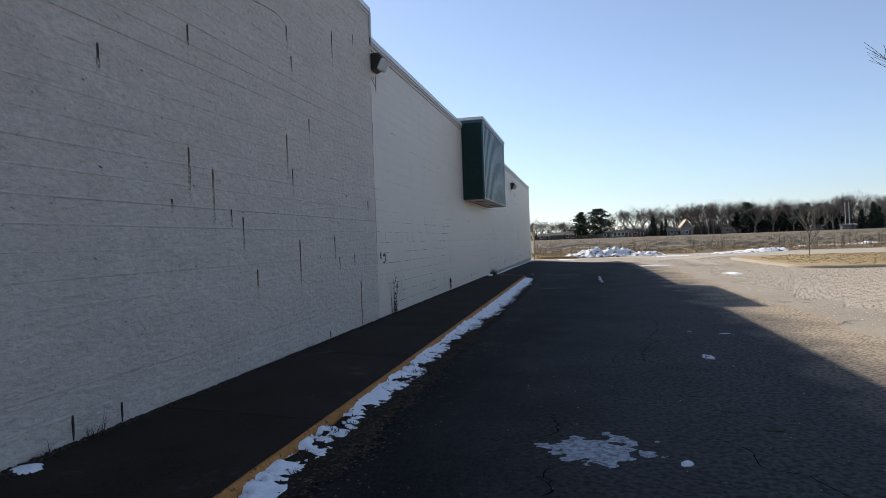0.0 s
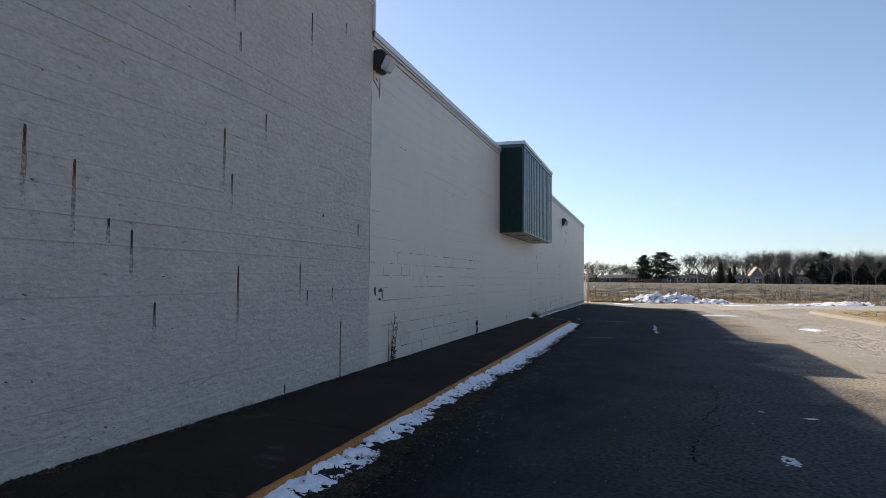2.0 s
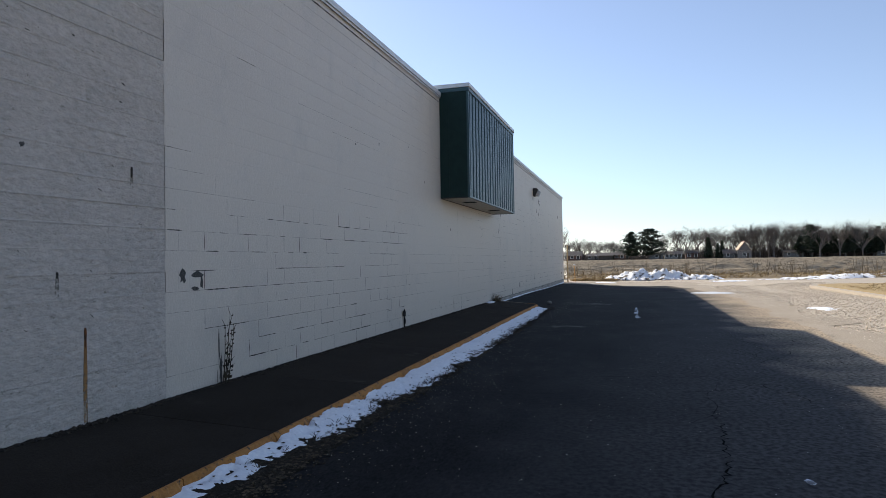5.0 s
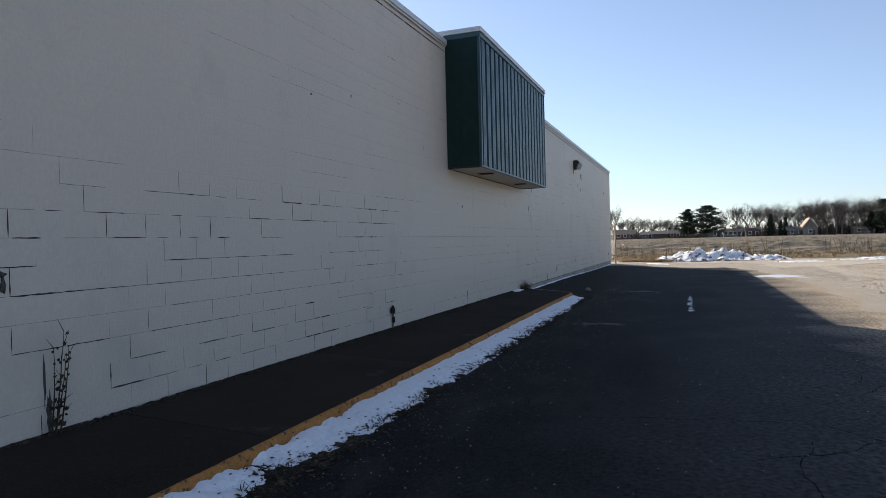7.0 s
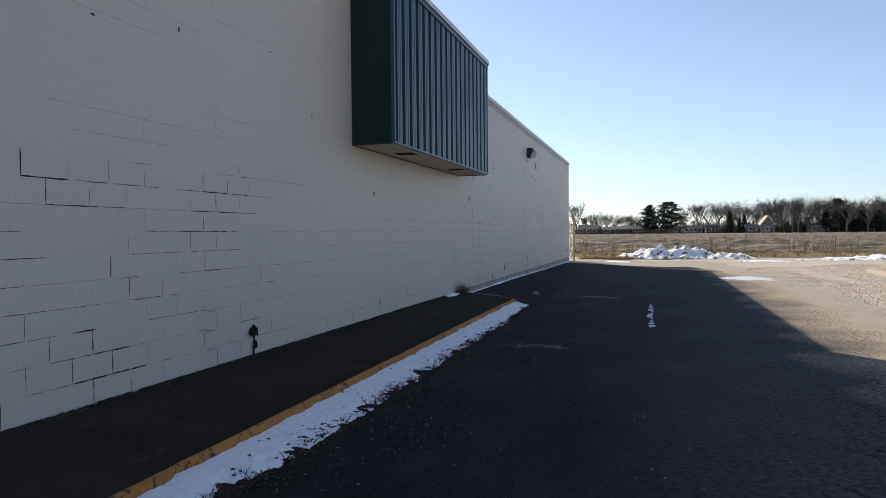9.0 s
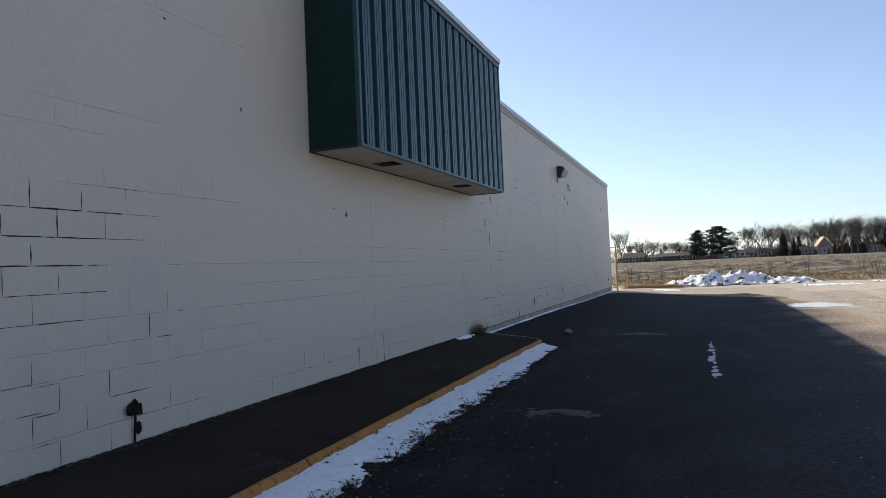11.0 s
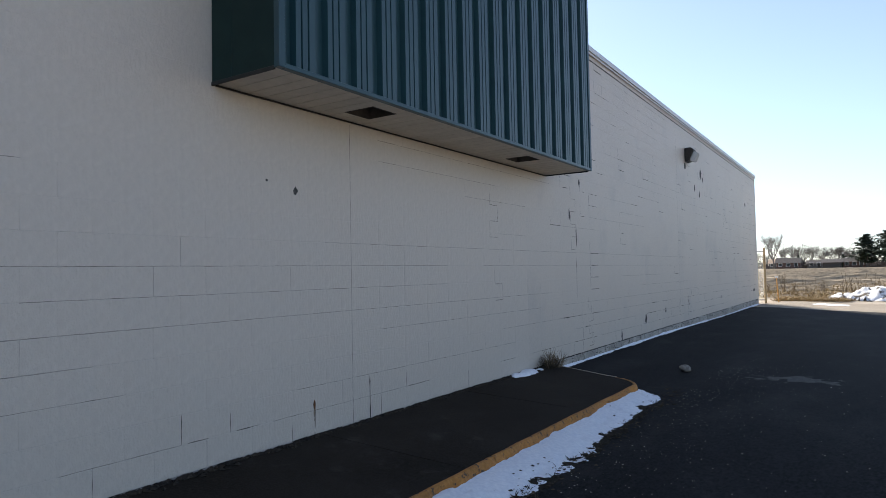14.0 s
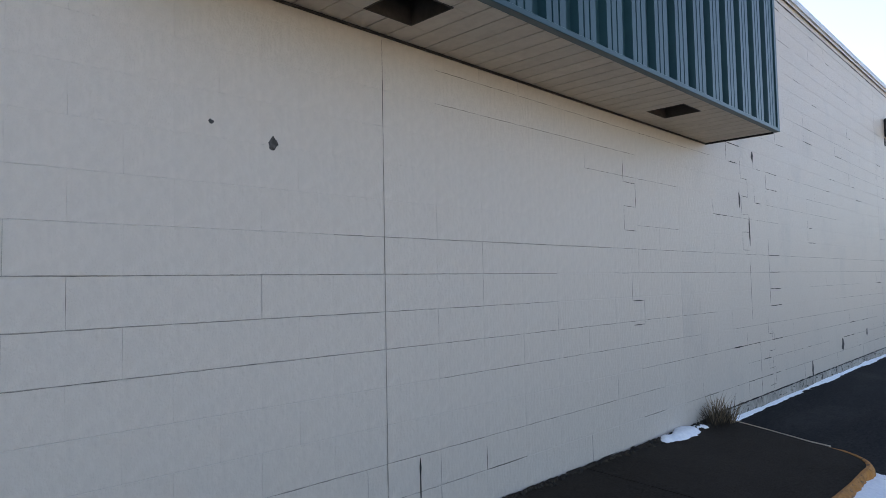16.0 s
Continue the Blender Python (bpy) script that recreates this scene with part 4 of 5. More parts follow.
house(-20.5, 284, 7.5, 6, 2.2, 4.0, HOUSE_BRICK, ROOFING, "low brick bungalow with grey shingle roof", True, 3)
house(-24.5, 292, 6, 6, 2.2, 3.8, HOUSE_WALL, TANROOF, "low bungalow with pale tan roof", True, 3)
house(-12.5, 290, 4.8, 5, 1.9, 3.0, HOUSE_WALL, ROOFING, "small grey bungalow at the field edge", True, 2)
house(-7, 284, 5.5, 4, 2.1, 3.2, GRIM, ROOFING, "small dark open-fronted shed", True, 0, "shed")
house(-0.5, 288, 6.5, 5, 2.2, 3.6, HOUSE_BRICK, ROOFING, "dark brick bungalow under the pines", True, 3)
house(13, 284, 5, 4, 2.0, 2.9, HOUSE_WALL, HOUSE_WALL, "small white shed under the trees", True, 1, "shed")
house(19.5, 286, 6.5, 5, 2.1, 3.3, HOUSE_WALL, ROOFING, "pale bungalow with grey roof", True, 4)
house(27, 290, 5, 5, 2.4, 3.6, HOUSE_BRICK, ROOFING, "small brick house among bare trees", True, 2)
house(45.3, 284, 4.6, 7, 3.2, 6.6, HOUSE_WALL, TANROOF, "steep-gabled pale house with a tan roof", False, 1)
house(41, 285, 5.5, 5, 2.0, 3.6, HOUSE_WALL, ROOFING, "low pale wing beside the gabled house", True, 2)
for x, y, w in ((66, 300, 7), (74, 304, 8), (98, 296, 8), (128, 300, 10)):
    house(x, y, w, 5, 2.2, 3.2, HOUSE_WALL, ROOFING, "low house half hidden behind trees", True, 2)
house(104.5, 280, 4.5, 3, 1.9, 2.4, HOUSE_WALL, HOUSE_WALL, "low white roofed field shelter", True, 0, "shelter")
for x in (103.2, 104.6):
    rod("mast", (x, 279, rise(279)), (x, 279, rise(279) + 10.5), 0.10, 0.08, WHITE, None, 8)["label"] = "tall pale steel mast by the shelter"
for ob in [o for o in scene.objects if o.name.startswith("mast")]:
    tagged(ob, category="mast", group="masts by the shelter")

# ---- weedy field edge ----
random.seed(17)


def soil(x, y):
    d = 1 - abs(y - 56.0) / 2.2
    if x < 10 and y < 54.3 and x > 1.5:
        d -= 0.4
    return (0.20 + 0.16 * fbm(x, y, 0.7, 3)) * d + 0.05 * fbm(x, y, 2, 5)


tagged(blanket("earth_bank", -14, 60, 53.2, 58.6, 0.3, soil, surface("dark_soil", [(0.07, 0.05, 0.032), (0.15, 0.11, 0.07), (0.20, 0.15, 0.08), (0.32, 0.24, 0.13)], 0.97, fine=3, coarse=0.5, bump=1, bump_scale=4)),
       "low dark earth bank at the field edge", "earth", kind="stuff")
spots = [(x, y, 0.05, random.uniform(0.12, 0.5), random.uniform(0.15, 0.5)) for x, y in ((random.uniform(-12, 55), random.gauss(56, 1.4)) for _ in range(2600)) if y > 52]
tagged(clumps("dry_grass", spots, DRY, 6, thick=0.012, lean=0.9), "dry tan grass along the field edge", "grass", kind="stuff")
spots = [(x, y, 0.0, random.uniform(0.06, 0.22), random.uniform(0.2, 0.4)) for x, y in ((random.uniform(0.3, 3.2), random.uniform(50.6, 53.5)) for _ in range(420))]
tagged(clumps("dry_grass", spots, DRY, 7, thick=0.012, lean=1.2), "flattened dry grass beside the snow heap", "grass", kind="stuff")
spots = [(x, y, 0.05, random.uniform(0.15, 0.32), 0.3) for x, y in ((random.uniform(-30, 70), random.uniform(58, 78)) for _ in range(3600))]
tagged(clumps("stubble", spots, DRY, 3, thick=0.014, lean=0.7), "cut corn stubble in the field", "stubble", kind="stuff")
v, f = [], []
for _ in range(230):
    x, y = random.uniform(-6, 50), random.gauss(57.0, 1.2)
    h = random.uniform(0.6, 1.5) * (1.15 if 9 < x < 26 else 0.9)
    b = Vector((x, y, 0))
    for _s in range(random.randint(2, 5)):
        d = Vector((random.gauss(0, 0.16), random.gauss(0, 0.16), 1))
        t = b + d * h * random.uniform(0.7, 1)
        prism(v, f, b, t, 0.011, 0.005, 3)
        for _k in range(4):
            p = b.lerp(t, random.uniform(0.4, 0.95))
            prism(v, f, p, p + Vector((random.gauss(0, 0.14), random.gauss(0, 0.14), random.uniform(0.05, 0.22))), 0.006, 0.003, 3)
tagged(mesh_object("tall_weeds", v, f, WEED), "tall dead weed stalks along the field edge", "weeds", kind="stuff")
spots = [(x, y, 0.10, random.uniform(0.03, 0.09), 0.12) for x, y in ((random.uniform(13, 26), random.uniform(28.6, 41.4)) for _ in range(2600)) if x > 14.2 or 31 < y < 39]
tagged(clumps("turf_blades", spots, DRY, 5, thick=0.008, lean=0.9), "short dormant turf blades", "grass", kind="stuff")

v, f = [], []
y, k = 60.5, 0
while y < 262:
    half = 0.10 + 0.0022 * y
    xa, xb, step = -0.16 * y - 6, 0.50 * y + 12, 0.55 + y * 0.004
    n_ = int((xb - xa) / step)
    i = len(v)
    for q in range(n_ + 1):
        x = xa + q * step
        hh = max(0.0, 0.09 + 0.0008 * y + 0.08 * fbm(x, y, 0.16, 5) + random.uniform(-0.05, 0.07))
        yy = y + 0.15 * fbm(x, y, 0.05, 2)
        v += [(x, yy - half, 0.025 + rise(y)), (x, yy, 0.03 + rise(y) + hh), (x, yy + half, 0.025 + rise(y))]
    for q in range(n_):
        a = i + 3 * q
        f += [(a, a + 3, a + 4, a + 1), (a + 1, a + 4, a + 5, a + 2)]
    y *= random.uniform(1.045, 1.085)
tagged(mesh_object("stubble_rows", v, f, surface("crop_residue", [(0.22, 0.17, 0.11), (0.40, 0.315, 0.21)], 0.97, fine=1.5, coarse=0.3)), "ragged dark rows of crop residue across the field", "stubble", kind="stuff")

# ---- gate post, stake ----
post = tagged(new("fence_panel"), "narrow chain-link fence panel beside the wall's corner", "fence")
rod("post", (-0.05, 48.25, 0), (-0.05, 48.25, 2.3), 0.035, 0.035, GALV, post)
rod("post", (0.24, 48.35, 0), (0.24, 48.35, 2.35), 0.045, 0.045, TANPOST, post, label="tan weathered post")
rod("rail", (-0.05, 48.25, 2.2), (0.24, 48.35, 2.2), 0.02, 0.02, GALV, post)
rod("rail", (-0.05, 48.25, 0.15), (0.24, 48.35, 0.15), 0.02, 0.02, GALV, post)
v, f = [], []
for k in range(-14, 40):
    for s_ in (1, -1):
        za = 0.15 + k * 0.06
        a, b = Vector((-0.05, 48.25, za)), Vector((0.24, 48.35, za + 0.30))
        if s_ < 0:
            a.z, b.z = za + 0.30, za
        if min(a.z, b.z) > 0.12 and max(a.z, b.z) < 2.22:
            prism(v, f, a, b, 0.004, 0.004, 3)
mesh_object("mesh", v, f, GALV, post)
stake = tagged(new("marker_stake"), "short orange marker stake with a white cap", "stake")
rod("shaft", (0.62, 49.4, 0), (0.56, 49.4, 1.08), 0.025, 0.022, ORANGE, stake)
part("cap", box((0.50, 49.36, 1.05), (0.63, 49.44, 1.14), 0.015), WHITE, stake)

# ---- wall lamps ----


def wall_lamp(y, z, s=1.0):
    lamp = tagged(new("wall_lamp"), "dark bronze wall-pack lamp with prismatic glass", "lamp", "wall lamps")
    lamp.location = (0.004, y, z)
    v = [(0, -.17, -.16), (0, .17, -.16), (0, .17, .16), (0, -.17, .16), (.09, -.17, -.14), (.09, .17, -.14), (.20, .17, .10), (.20, -.17, .10), (.15, .17, .16), (.15, -.17, .16)]
    f = [(3, 2, 1, 0), (0, 1, 5, 4), (4, 5, 6, 7), (7, 6, 8, 9), (9, 8, 2, 3), (0, 4, 7, 9, 3), (5, 1, 2, 8, 6)]
    bm = bmesh.new()
    vs = [bm.verts.new(Vector(p) * s) for p in v]
    for q in f:
        bm.faces.new([vs[i] for i in q])
    bmesh.ops.bevel(bm, geom=bm.edges[:], offset=0.012 * s, segments=2, affect="EDGES")
    part("housing", bm, DARK, lamp)
    v = [(.096, -.145, -.13), (.096, .145, -.13), (.206, .145, .085), (.206, -.145, .085), (.20, -.12, -.17), (.20, .12, -.17), (.285, .12, .02), (.285, -.12, .02)]
    f = [(3, 2, 1, 0), (4, 5, 6, 7), (0, 1, 5, 4), (1, 2, 6, 5), (2, 3, 7, 6), (3, 0, 4, 7)]
    bm = bmesh.new()
    vs = [bm.verts.new(Vector(p) * s) for p in v]
    for q in f:
        bm.faces.new([vs[i] for i in q])
    bmesh.ops.bevel(bm, geom=bm.edges[:], offset=0.02 * s, segments=2, affect="EDGES")
    part("refractor", bm, LENS, lamp, "clear prismatic glass")
    return lamp


wall_lamp(11.66, 5.02)
wall_lamp(35.7, 4.52, 1.15)

# ---- marks on the wall ----


def flat_shape(name, points, x, material, parent=None):
    """A thin plate on the wall; points are (y, z)."""
    v = [(x, y, z) for y, z in points] + [(x - 0.02, y, z) for y, z in points]
    m = len(points)
    f = [tuple(range(m)), tuple(range(2 * m - 1, m - 1, -1))] + [(i, m + i, m + (i + 1) % m, (i + 1) % m) for i in range(m)]
    return mesh_object(name, v, f, material, parent)


def drip_material(name, top, low, start=0.45):
    m = bpy.data.materials.new(name)
    m.use_nodes = True
    n, l = m.node_tree.nodes, m.node_tree.links
    b = n["Principled BSDF"]
    b.inputs["Roughness"].default_value = 0.9
    co = n.new("ShaderNodeTexCoord")
    sep = n.new("ShaderNodeSeparateXYZ")
    l.new(co.outputs["Generated"], sep.inputs[0])
    r = n.new("ShaderNodeValToRGB")
    r.color_ramp.elements[0].color, r.color_ramp.elements[1].color = (*low, 1), (*top, 1)
    l.new(sep.outputs["Z"], r.inputs["Fac"])
    l.new(r.outputs["Color"], b.inputs["Base Color"])
    t = n.new("ShaderNodeTexNoise")
    t.inputs["Scale"].default_value, t.inputs["Detail"].default_value = 38, 5
    l.new(co.outputs["Object"], t.inputs["Vector"])
    q = n.new("ShaderNodeMath")
    q.operation = "MULTIPLY_ADD"
    l.new(t.outputs["Fac"], q.inputs[0])
    q.inputs[1].default_value = 2.2
    l.new(sep.outputs["Z"], q.inputs[2])
    k = n.new("ShaderNodeMapRange")
    k.inputs["From Min"].default_value, k.inputs["From Max"].default_value = start + 0.75, start + 1.75
    l.new(q.outputs[0], k.inputs["Value"])
    l.new(k.outputs["Result"], b.inputs["Alpha"])
    return m


RUST_DRIP = drip_material("rust_run", (0.25, 0.15, 0.07), (0.33, 0.275, 0.19), 0.50)
RUST_END = surface("rusty_rod_end", [(0.012, 0.008, 0.006), (0.025, 0.012, 0.008), (0.14, 0.045, 0.012), (0.28, 0.095, 0.02)], 0.9, fine=40, coarse=14)
GREY_DRIP = drip_material("grey_run", (0.20, 0.18, 0.15), (0.33, 0.30, 0.25), 0.62)
BROWN_DRIP = drip_material("brown_run", (0.22, 0.10, 0.03), (0.34, 0.20, 0.08), 0.0)
random.seed(33)
# y, top z, length of the slot, length of the run, rusty or not
RUNS = [(5.55, 2.625, 0.15, 0.42, 1), (5.965, 2.455, 0.14, 0.55, 1), (7.76, 3.09, 0.17, 0.50, 1), (7.90, 2.65, 0.12, 0.34, 0), (6.553, 1.97, 0.15, 0.42, 0),
        (6.305, 2.045, 0.06, 0.2, 0), (8.045, 1.705, 0.30, 0.50, 1), (10.465, 0.99, 0.16, 0.64, 2), (5.614, 3.845, 0.16, 0.25, 0), (4.36, 3.30, 0.12, 0.2, 0), (9.51, 4.975, 0.25, 0.45, 0),
        (8.505, 3.42, 0.08, 0.32, 0), (6.84, 1.36, 0.11, 0.26, 1), (9.506, 1.425, 0.10, 0.18, 0), (9.32, 1.755, 0.11, 0.36, 1), (9.01, 0.325, 0.10, 0.03, 0),
        (5.25, 2.10, 0.04, 0.12, 0), (7.99, 4.17, 0.05, 0.35, 0), (10.5, 5.22, 0.05, 0.25, 0), (3.94, 0.415, 0.19, 0.0, 0), (4.466, 0.38, 0.16, 0.0, 0), (7.875, 4.55, 0.10, 0.3, 0),
        (10.195, 1.45, 0.05, 0.2, 0), (10.99, 2.38, 0.10, 0.12, 0)]
for y, z, a, r, kind in RUNS:
    run = tagged(new("drip_mark"), "rusty run below a rod end in the wall" if kind else "dark run below a slot in the painted wall", "stain", "runs on the wall")
    run.location = (0.0, y, z)
    wob = [random.uniform(-0.004, 0.004) for _ in range(5)]
    w = 0.0105
    flat_shape("slot", [(-w * 0.6, 0), (w * 0.6, 0), (w, -a * 0.3), (w * 0.7 + wob[0], -a * 0.7), (w * 0.3, -a), (-w * 0.3, -a), (-w * 0.8 + wob[1], -a * 0.6), (-w, -a * 0.3)], 0.0215, RUST_END if kind and r > 0.3 else CRACK_AND_SHADOW, run)
    if r:
        flat_shape("run", [(-w * 0.9, -a * 0.4), (w * 0.9, -a * 0.4), (w * 1.8 + wob[2], -a - r * 0.3), (w * 1.5 + wob[0], -a - r * 0.6), (w * 1.8, -a - r), (-w * 1.6, -a - r), (-w * 1.7 + wob[3], -a - r * 0.5)], 0.0190, (GREY_DRIP, RUST_DRIP, BROWN_DRIP)[kind], run)


def ragged(n_, ry, rz, amp=0.4):
    return [(ry * (1 + random.uniform(-amp, amp)) * math.cos(2 * math.pi * k / n_), rz * (1 + random.uniform(-amp, amp)) * math.sin(2 * math.pi * k / n_)) for k in range(n_)]


def chip(y, z, ry, rz, x=0.0025, material=PEEL, n_=11, amp=0.45):
    ob = flat_shape("paint_chip", [(y + a, z + b) for a, b in ragged(n_, ry, rz, amp)], x, material)
    return tagged(ob, "patch of peeled paint baring grey block", "peeled paint", "paint chips")


chip(11.69, 1.375, 0.045, 0.06)
chip(11.90, 1.385, 0.085, 0.038)
chip(11.985, 1.31, 0.025, 0.08)
chip(11.88, 1.25, 0.05, 0.02)
chip(12.30, 0.36, 0.022, 0.15, n_=17)
chip(12.27, 0.58, 0.009, 0.16, n_=15)
for pts in ([(11.50, 4.90), (11.515, 4.90), (11.525, 4.70), (11.51, 4.69)], [(11.51, 4.70), (11.76, 4.585), (11.77, 4.60), (11.52, 4.722)],
            [(11.76, 4.80), (11.785, 4.82), (11.79, 4.60), (11.765, 4.48), (11.75, 4.58)], [(11.60, 4.78), (11.68, 4.75), (11.67, 4.72), (11.60, 4.745)]):
    tagged(flat_shape("paint_chip", pts, 0.0025, PEEL), "thin flaked edge of an old fixture's patch", "peeled paint", "paint chips")
for y, z, a, b in ((21.65, 2.25, .024, .034), (21.34, 2.31, .012, .012), (27.82, 2.10, .016, .15), (27.55, 2.45, .02, .07), (27.5, 3.35, .03, .08), (27.25, 3.3, .05, .06), (28.0, 3.0, .03, .06),
                   (35.55, 4.22, .08, .10), (37.4, 4.22, .09, .13), (37.7, 4.1, .05, .06), (36.6, 3.75, .05, .10), (37.2, 3.62, .06, .08), (45.3, 3.95, .10, .10),
                   (35.5, 0.66, .035, .10), (33.2, 0.6, .04, .05), (40.0, 0.62, .05, .06), (46.9, 0.62, .25, .05), (30.0, 0.26, .03, .14), (31.6, 0.5, .06, .08), (15.97, 3.42, .02, .012),
                   (17.0, 3.6, .012, .025), (19.6, 3.2, .010, .024), (18.6, 3.8, .02, .010), (9.9, 2.4, .02, .02)):
    chip(y, z, a, b, 0.0025 if y > NEAR_END else 0.0165)
rust_pin = tagged(flat_shape("rust_mark", [(21.84 + a, 0.46 + b) for a, b in ragged(12, 0.012, 0.036, 0.2)], 0.0034, RUST_END), "rusty pin end in the wall near the walk", "stain")
flat_shape("run", [(21.83, 0.45), (21.85, 0.45), (21.852, 0.2), (21.832, 0.2)], 0.0026, RUST_DRIP, rust_pin)

# open joints: short dark cracks that follow the block joints, with painted shadow lines
cv, cf = [], []


hv, hf = [], []


def crack(y0, y1, z0, z1, w, cv=cv, cf=cf, x=0.0016):
    """A thin dark strip along a joint or a painted shadow line, uneven in width."""
    n_ = max(2, int(max(abs(y1 - y0), abs(z1 - z0)) / 0.05))
    i = len(cv)
    flat_ = abs(y1 - y0) > abs(z1 - z0)
    for k in range(n_ + 1):
        t = k / n_
        y, z = y0 + (y1 - y0) * t, z0 + (z1 - z0) * t
        e = w * random.uniform(0.35, 1.2) * (0.4 if k in (0, n_) else 1)
        j = random.uniform(-0.0015, 0.0015)
        for s_ in (-1, 1):
            cv.append((x, y + (j if flat_ else e * s_), z + (e * s_ + j if flat_ else 0)))
    for k in range(n_):
        cf.append((i + 2 * k, i + 2 * k + 2, i + 2 * k + 3, i + 2 * k + 1))


random.seed(51)
for y0, y1, z0, z1 in joints:
    if z0 > 5.1 or z0 < 0.1:
        # dark mortar line over the plinth, with its ledge's shadow painted in
        if 26.7 < y0 and z0 < 0.1 and random.random() < 0.92:
            crack(y0, y1, 0.208, 0.208, 0.011)
            for _ in range(3):
                ya = random.uniform(y0, y1)
                crack(ya, ya + random.uniform(0.03, 0.16), (zz := random.uniform(0.08, 0.20)), zz, random.uniform(0.003, 0.010), cv, cf, 0.0085)
            if random.random() < 0.5:
                crack(y0, y0, 0.06, 0.208, 0.006, cv, cf, 0.0085)
        continue
    yc = (y0 + y1) / 2
    n1, n2 = fbm(yc, z0, 0.9, 7), fbm(yc, z0, 1.4, 19)
    p, wid = 0.02, 0.003
    if yc < 18.9 and z0 < 2.1:
        p, wid = 0.62 + 1.1 * n1, 0.0026 + 0.006 * max(0, n2 + 0.15)
    elif 26.9 <= yc < 29.6:
        p, wid = 0.22 + 0.8 * n1, 0.004 + 0.006 * max(0, n2)
    elif yc >= 29.6:
        p, wid = (0.30 if z0 < 0.9 else 0.05 + 0.35 * max(0, n1)), 0.005
    elif yc > 18.9:
        p = 0.22 if z0 < 0.5 else 0.0
    if random.random() < p:
        a, b = (0, 1) if random.random() < 0.6 else (random.uniform(0, 0.3), random.uniform(0.5, 1.0))
        crack(y0 + (y1 - y0) * a, y0 + (y1 - y0) * b, z0, z0, wid)
        if y0 > NEAR_END + 0.1 and random.random() < 0.75:
            crack(y0, y0, z0, z1 - random.choice((0, 0, 0.06)), wid * 0.85)
    elif noise.noise(Vector((yc * 0.35, z0 * 7.0, 3.3))) > ((-0.16 if yc > 18.9 else -0.05) if z0 < 2.0 else 0.20):
        crack(y0, y1, z0, z0, 0.0022, hv, hf)
        if random.random() < 0.3 and y0 > NEAR_END + 0.1:
            crack(y0, y0, z0, z1, 0.0014, hv, hf)
for jy, z0, z1, w in ((22.33, 0.2, 0.45, 0.003), (22.33, 2.3, 2.93, 0.0022), (22.57, 0.19, 0.60, 0.007), (13.95, 0.2, 0.41, 0.006), (27.8, 1.1, 1.75, 0.005)):
    crack(jy, jy, z0, z1, w)
# dark strips that paint the shadow line under the coping's drip edge
crack(NEAR_END + 0.06, 20.8, 5.245, 5.225, 0.013)
crack(26.72, WALL_END, 5.215, 5.175, 0.013)
for y, z, k in ((24.95, 2.6, 3), (25.05, 1.6, 2), (27.6, 2.9, 5), (28.3, 1.1, 4), (17.3, 1.0, 5)):
    for q in range(k):
        yy = y + (q % 2) * 0.2032
        crack(yy, yy, z - q * COURSE, z - (q + 1) * COURSE, 0.003)
        crack(y, y + 0.2032, z - (q + 1) * COURSE, z - (q + 1) * COURSE, 0.003)
crack(22.33, 22.33, 0.45, 2.3, 0.0032, hv, hf)
crack(34.6, 34.6, 0.3, 5.2, 0.004, hv, hf)
# paint split across the tall section
for (ya, za), (yb, zb) in (((6.9, 4.56), (7.25, 4.60)), ((7.25, 4.60), (7.62, 4.62)), ((7.62, 4.62), (7.86, 4.56))):
    crack(ya, yb, za, zb, 0.006, cv, cf, 0.0175)
# open lines along the beds of the tall section
for _ in range(70):
    ya, zc = random.uniform(0.5, 11.0), BASE + COURSE * random.randint(1, 24)
    crack(ya, ya + random.uniform(0.15, 0.9), zc, zc, random.uniform(0.0012, 0.0035), cv, cf, 0.0135)
# flakes and pits
for _ in range(150):
    ya, zc = random.uniform(2.0, 11.3), random.uniform(0.3, 5.2)
    crack(ya, ya + random.uniform(0.008, 0.05), zc, zc - random.uniform(0, 0.03), random.uniform(0.003, 0.008), cv, cf, 0.0172)
tagged(mesh_object("joint_cracks", cv, cf, CRACK_AND_SHADOW, wall), kind="stuff")
tagged(mesh_object("hairline_joints", hv, hf, HAIRLINE, wall), kind="stuff")

# ---- small things along the wall ----


def dead_plant(x, y, z, h, seed, stems=4, label="dead black weed standing against the wall"):
    random.seed(seed)
    v, f = [], []
    for k in range(stems):
        p = Vector((random.uniform(-0.03, 0.03), random.uniform(-0.05, 0.05), -0.02))
        d = Vector((random.uniform(-0.02, 0.06), random.uniform(-0.22, 0.22), 1)).normalized()
        ln = h * random.uniform(0.55, 1.0)
        for s_ in range(7):
            q = p + d * ln / 7
            prism(v, f, p, q, 0.007 * (1 - s_ / 9), 0.007 * (1 - (s_ + 1) / 9), 4)
            if random.random() < 0.75:
                prism(v, f, q, q + Vector((random.uniform(0, 0.03), random.uniform(-0.09, 0.09), random.uniform(0.03, 0.13))), 0.004, 0.0015, 3)
            for _ in range(2):
                c = q + Vector((random.uniform(-0.01, 0.02), random.uniform(-0.02, 0.02), random.uniform(-0.03, 0.03)))
                s2 = random.uniform(0.006, 0.016) * (1.6 if s_ < 3 else 1)
                prism(v, f, c, c + Vector((s2, random.uniform(-s2, s2), s2)), s2 * 0.8, s2 * 0.2, 4)
            d = (d + Vector((0, random.uniform(-0.12, 0.12), 0))).normalized()
            p = q
    ob = mesh_object("dead_weed", v, f, DARKWEED)
    ob.location = (x, y, z)
    return tagged(ob, label, "weed")


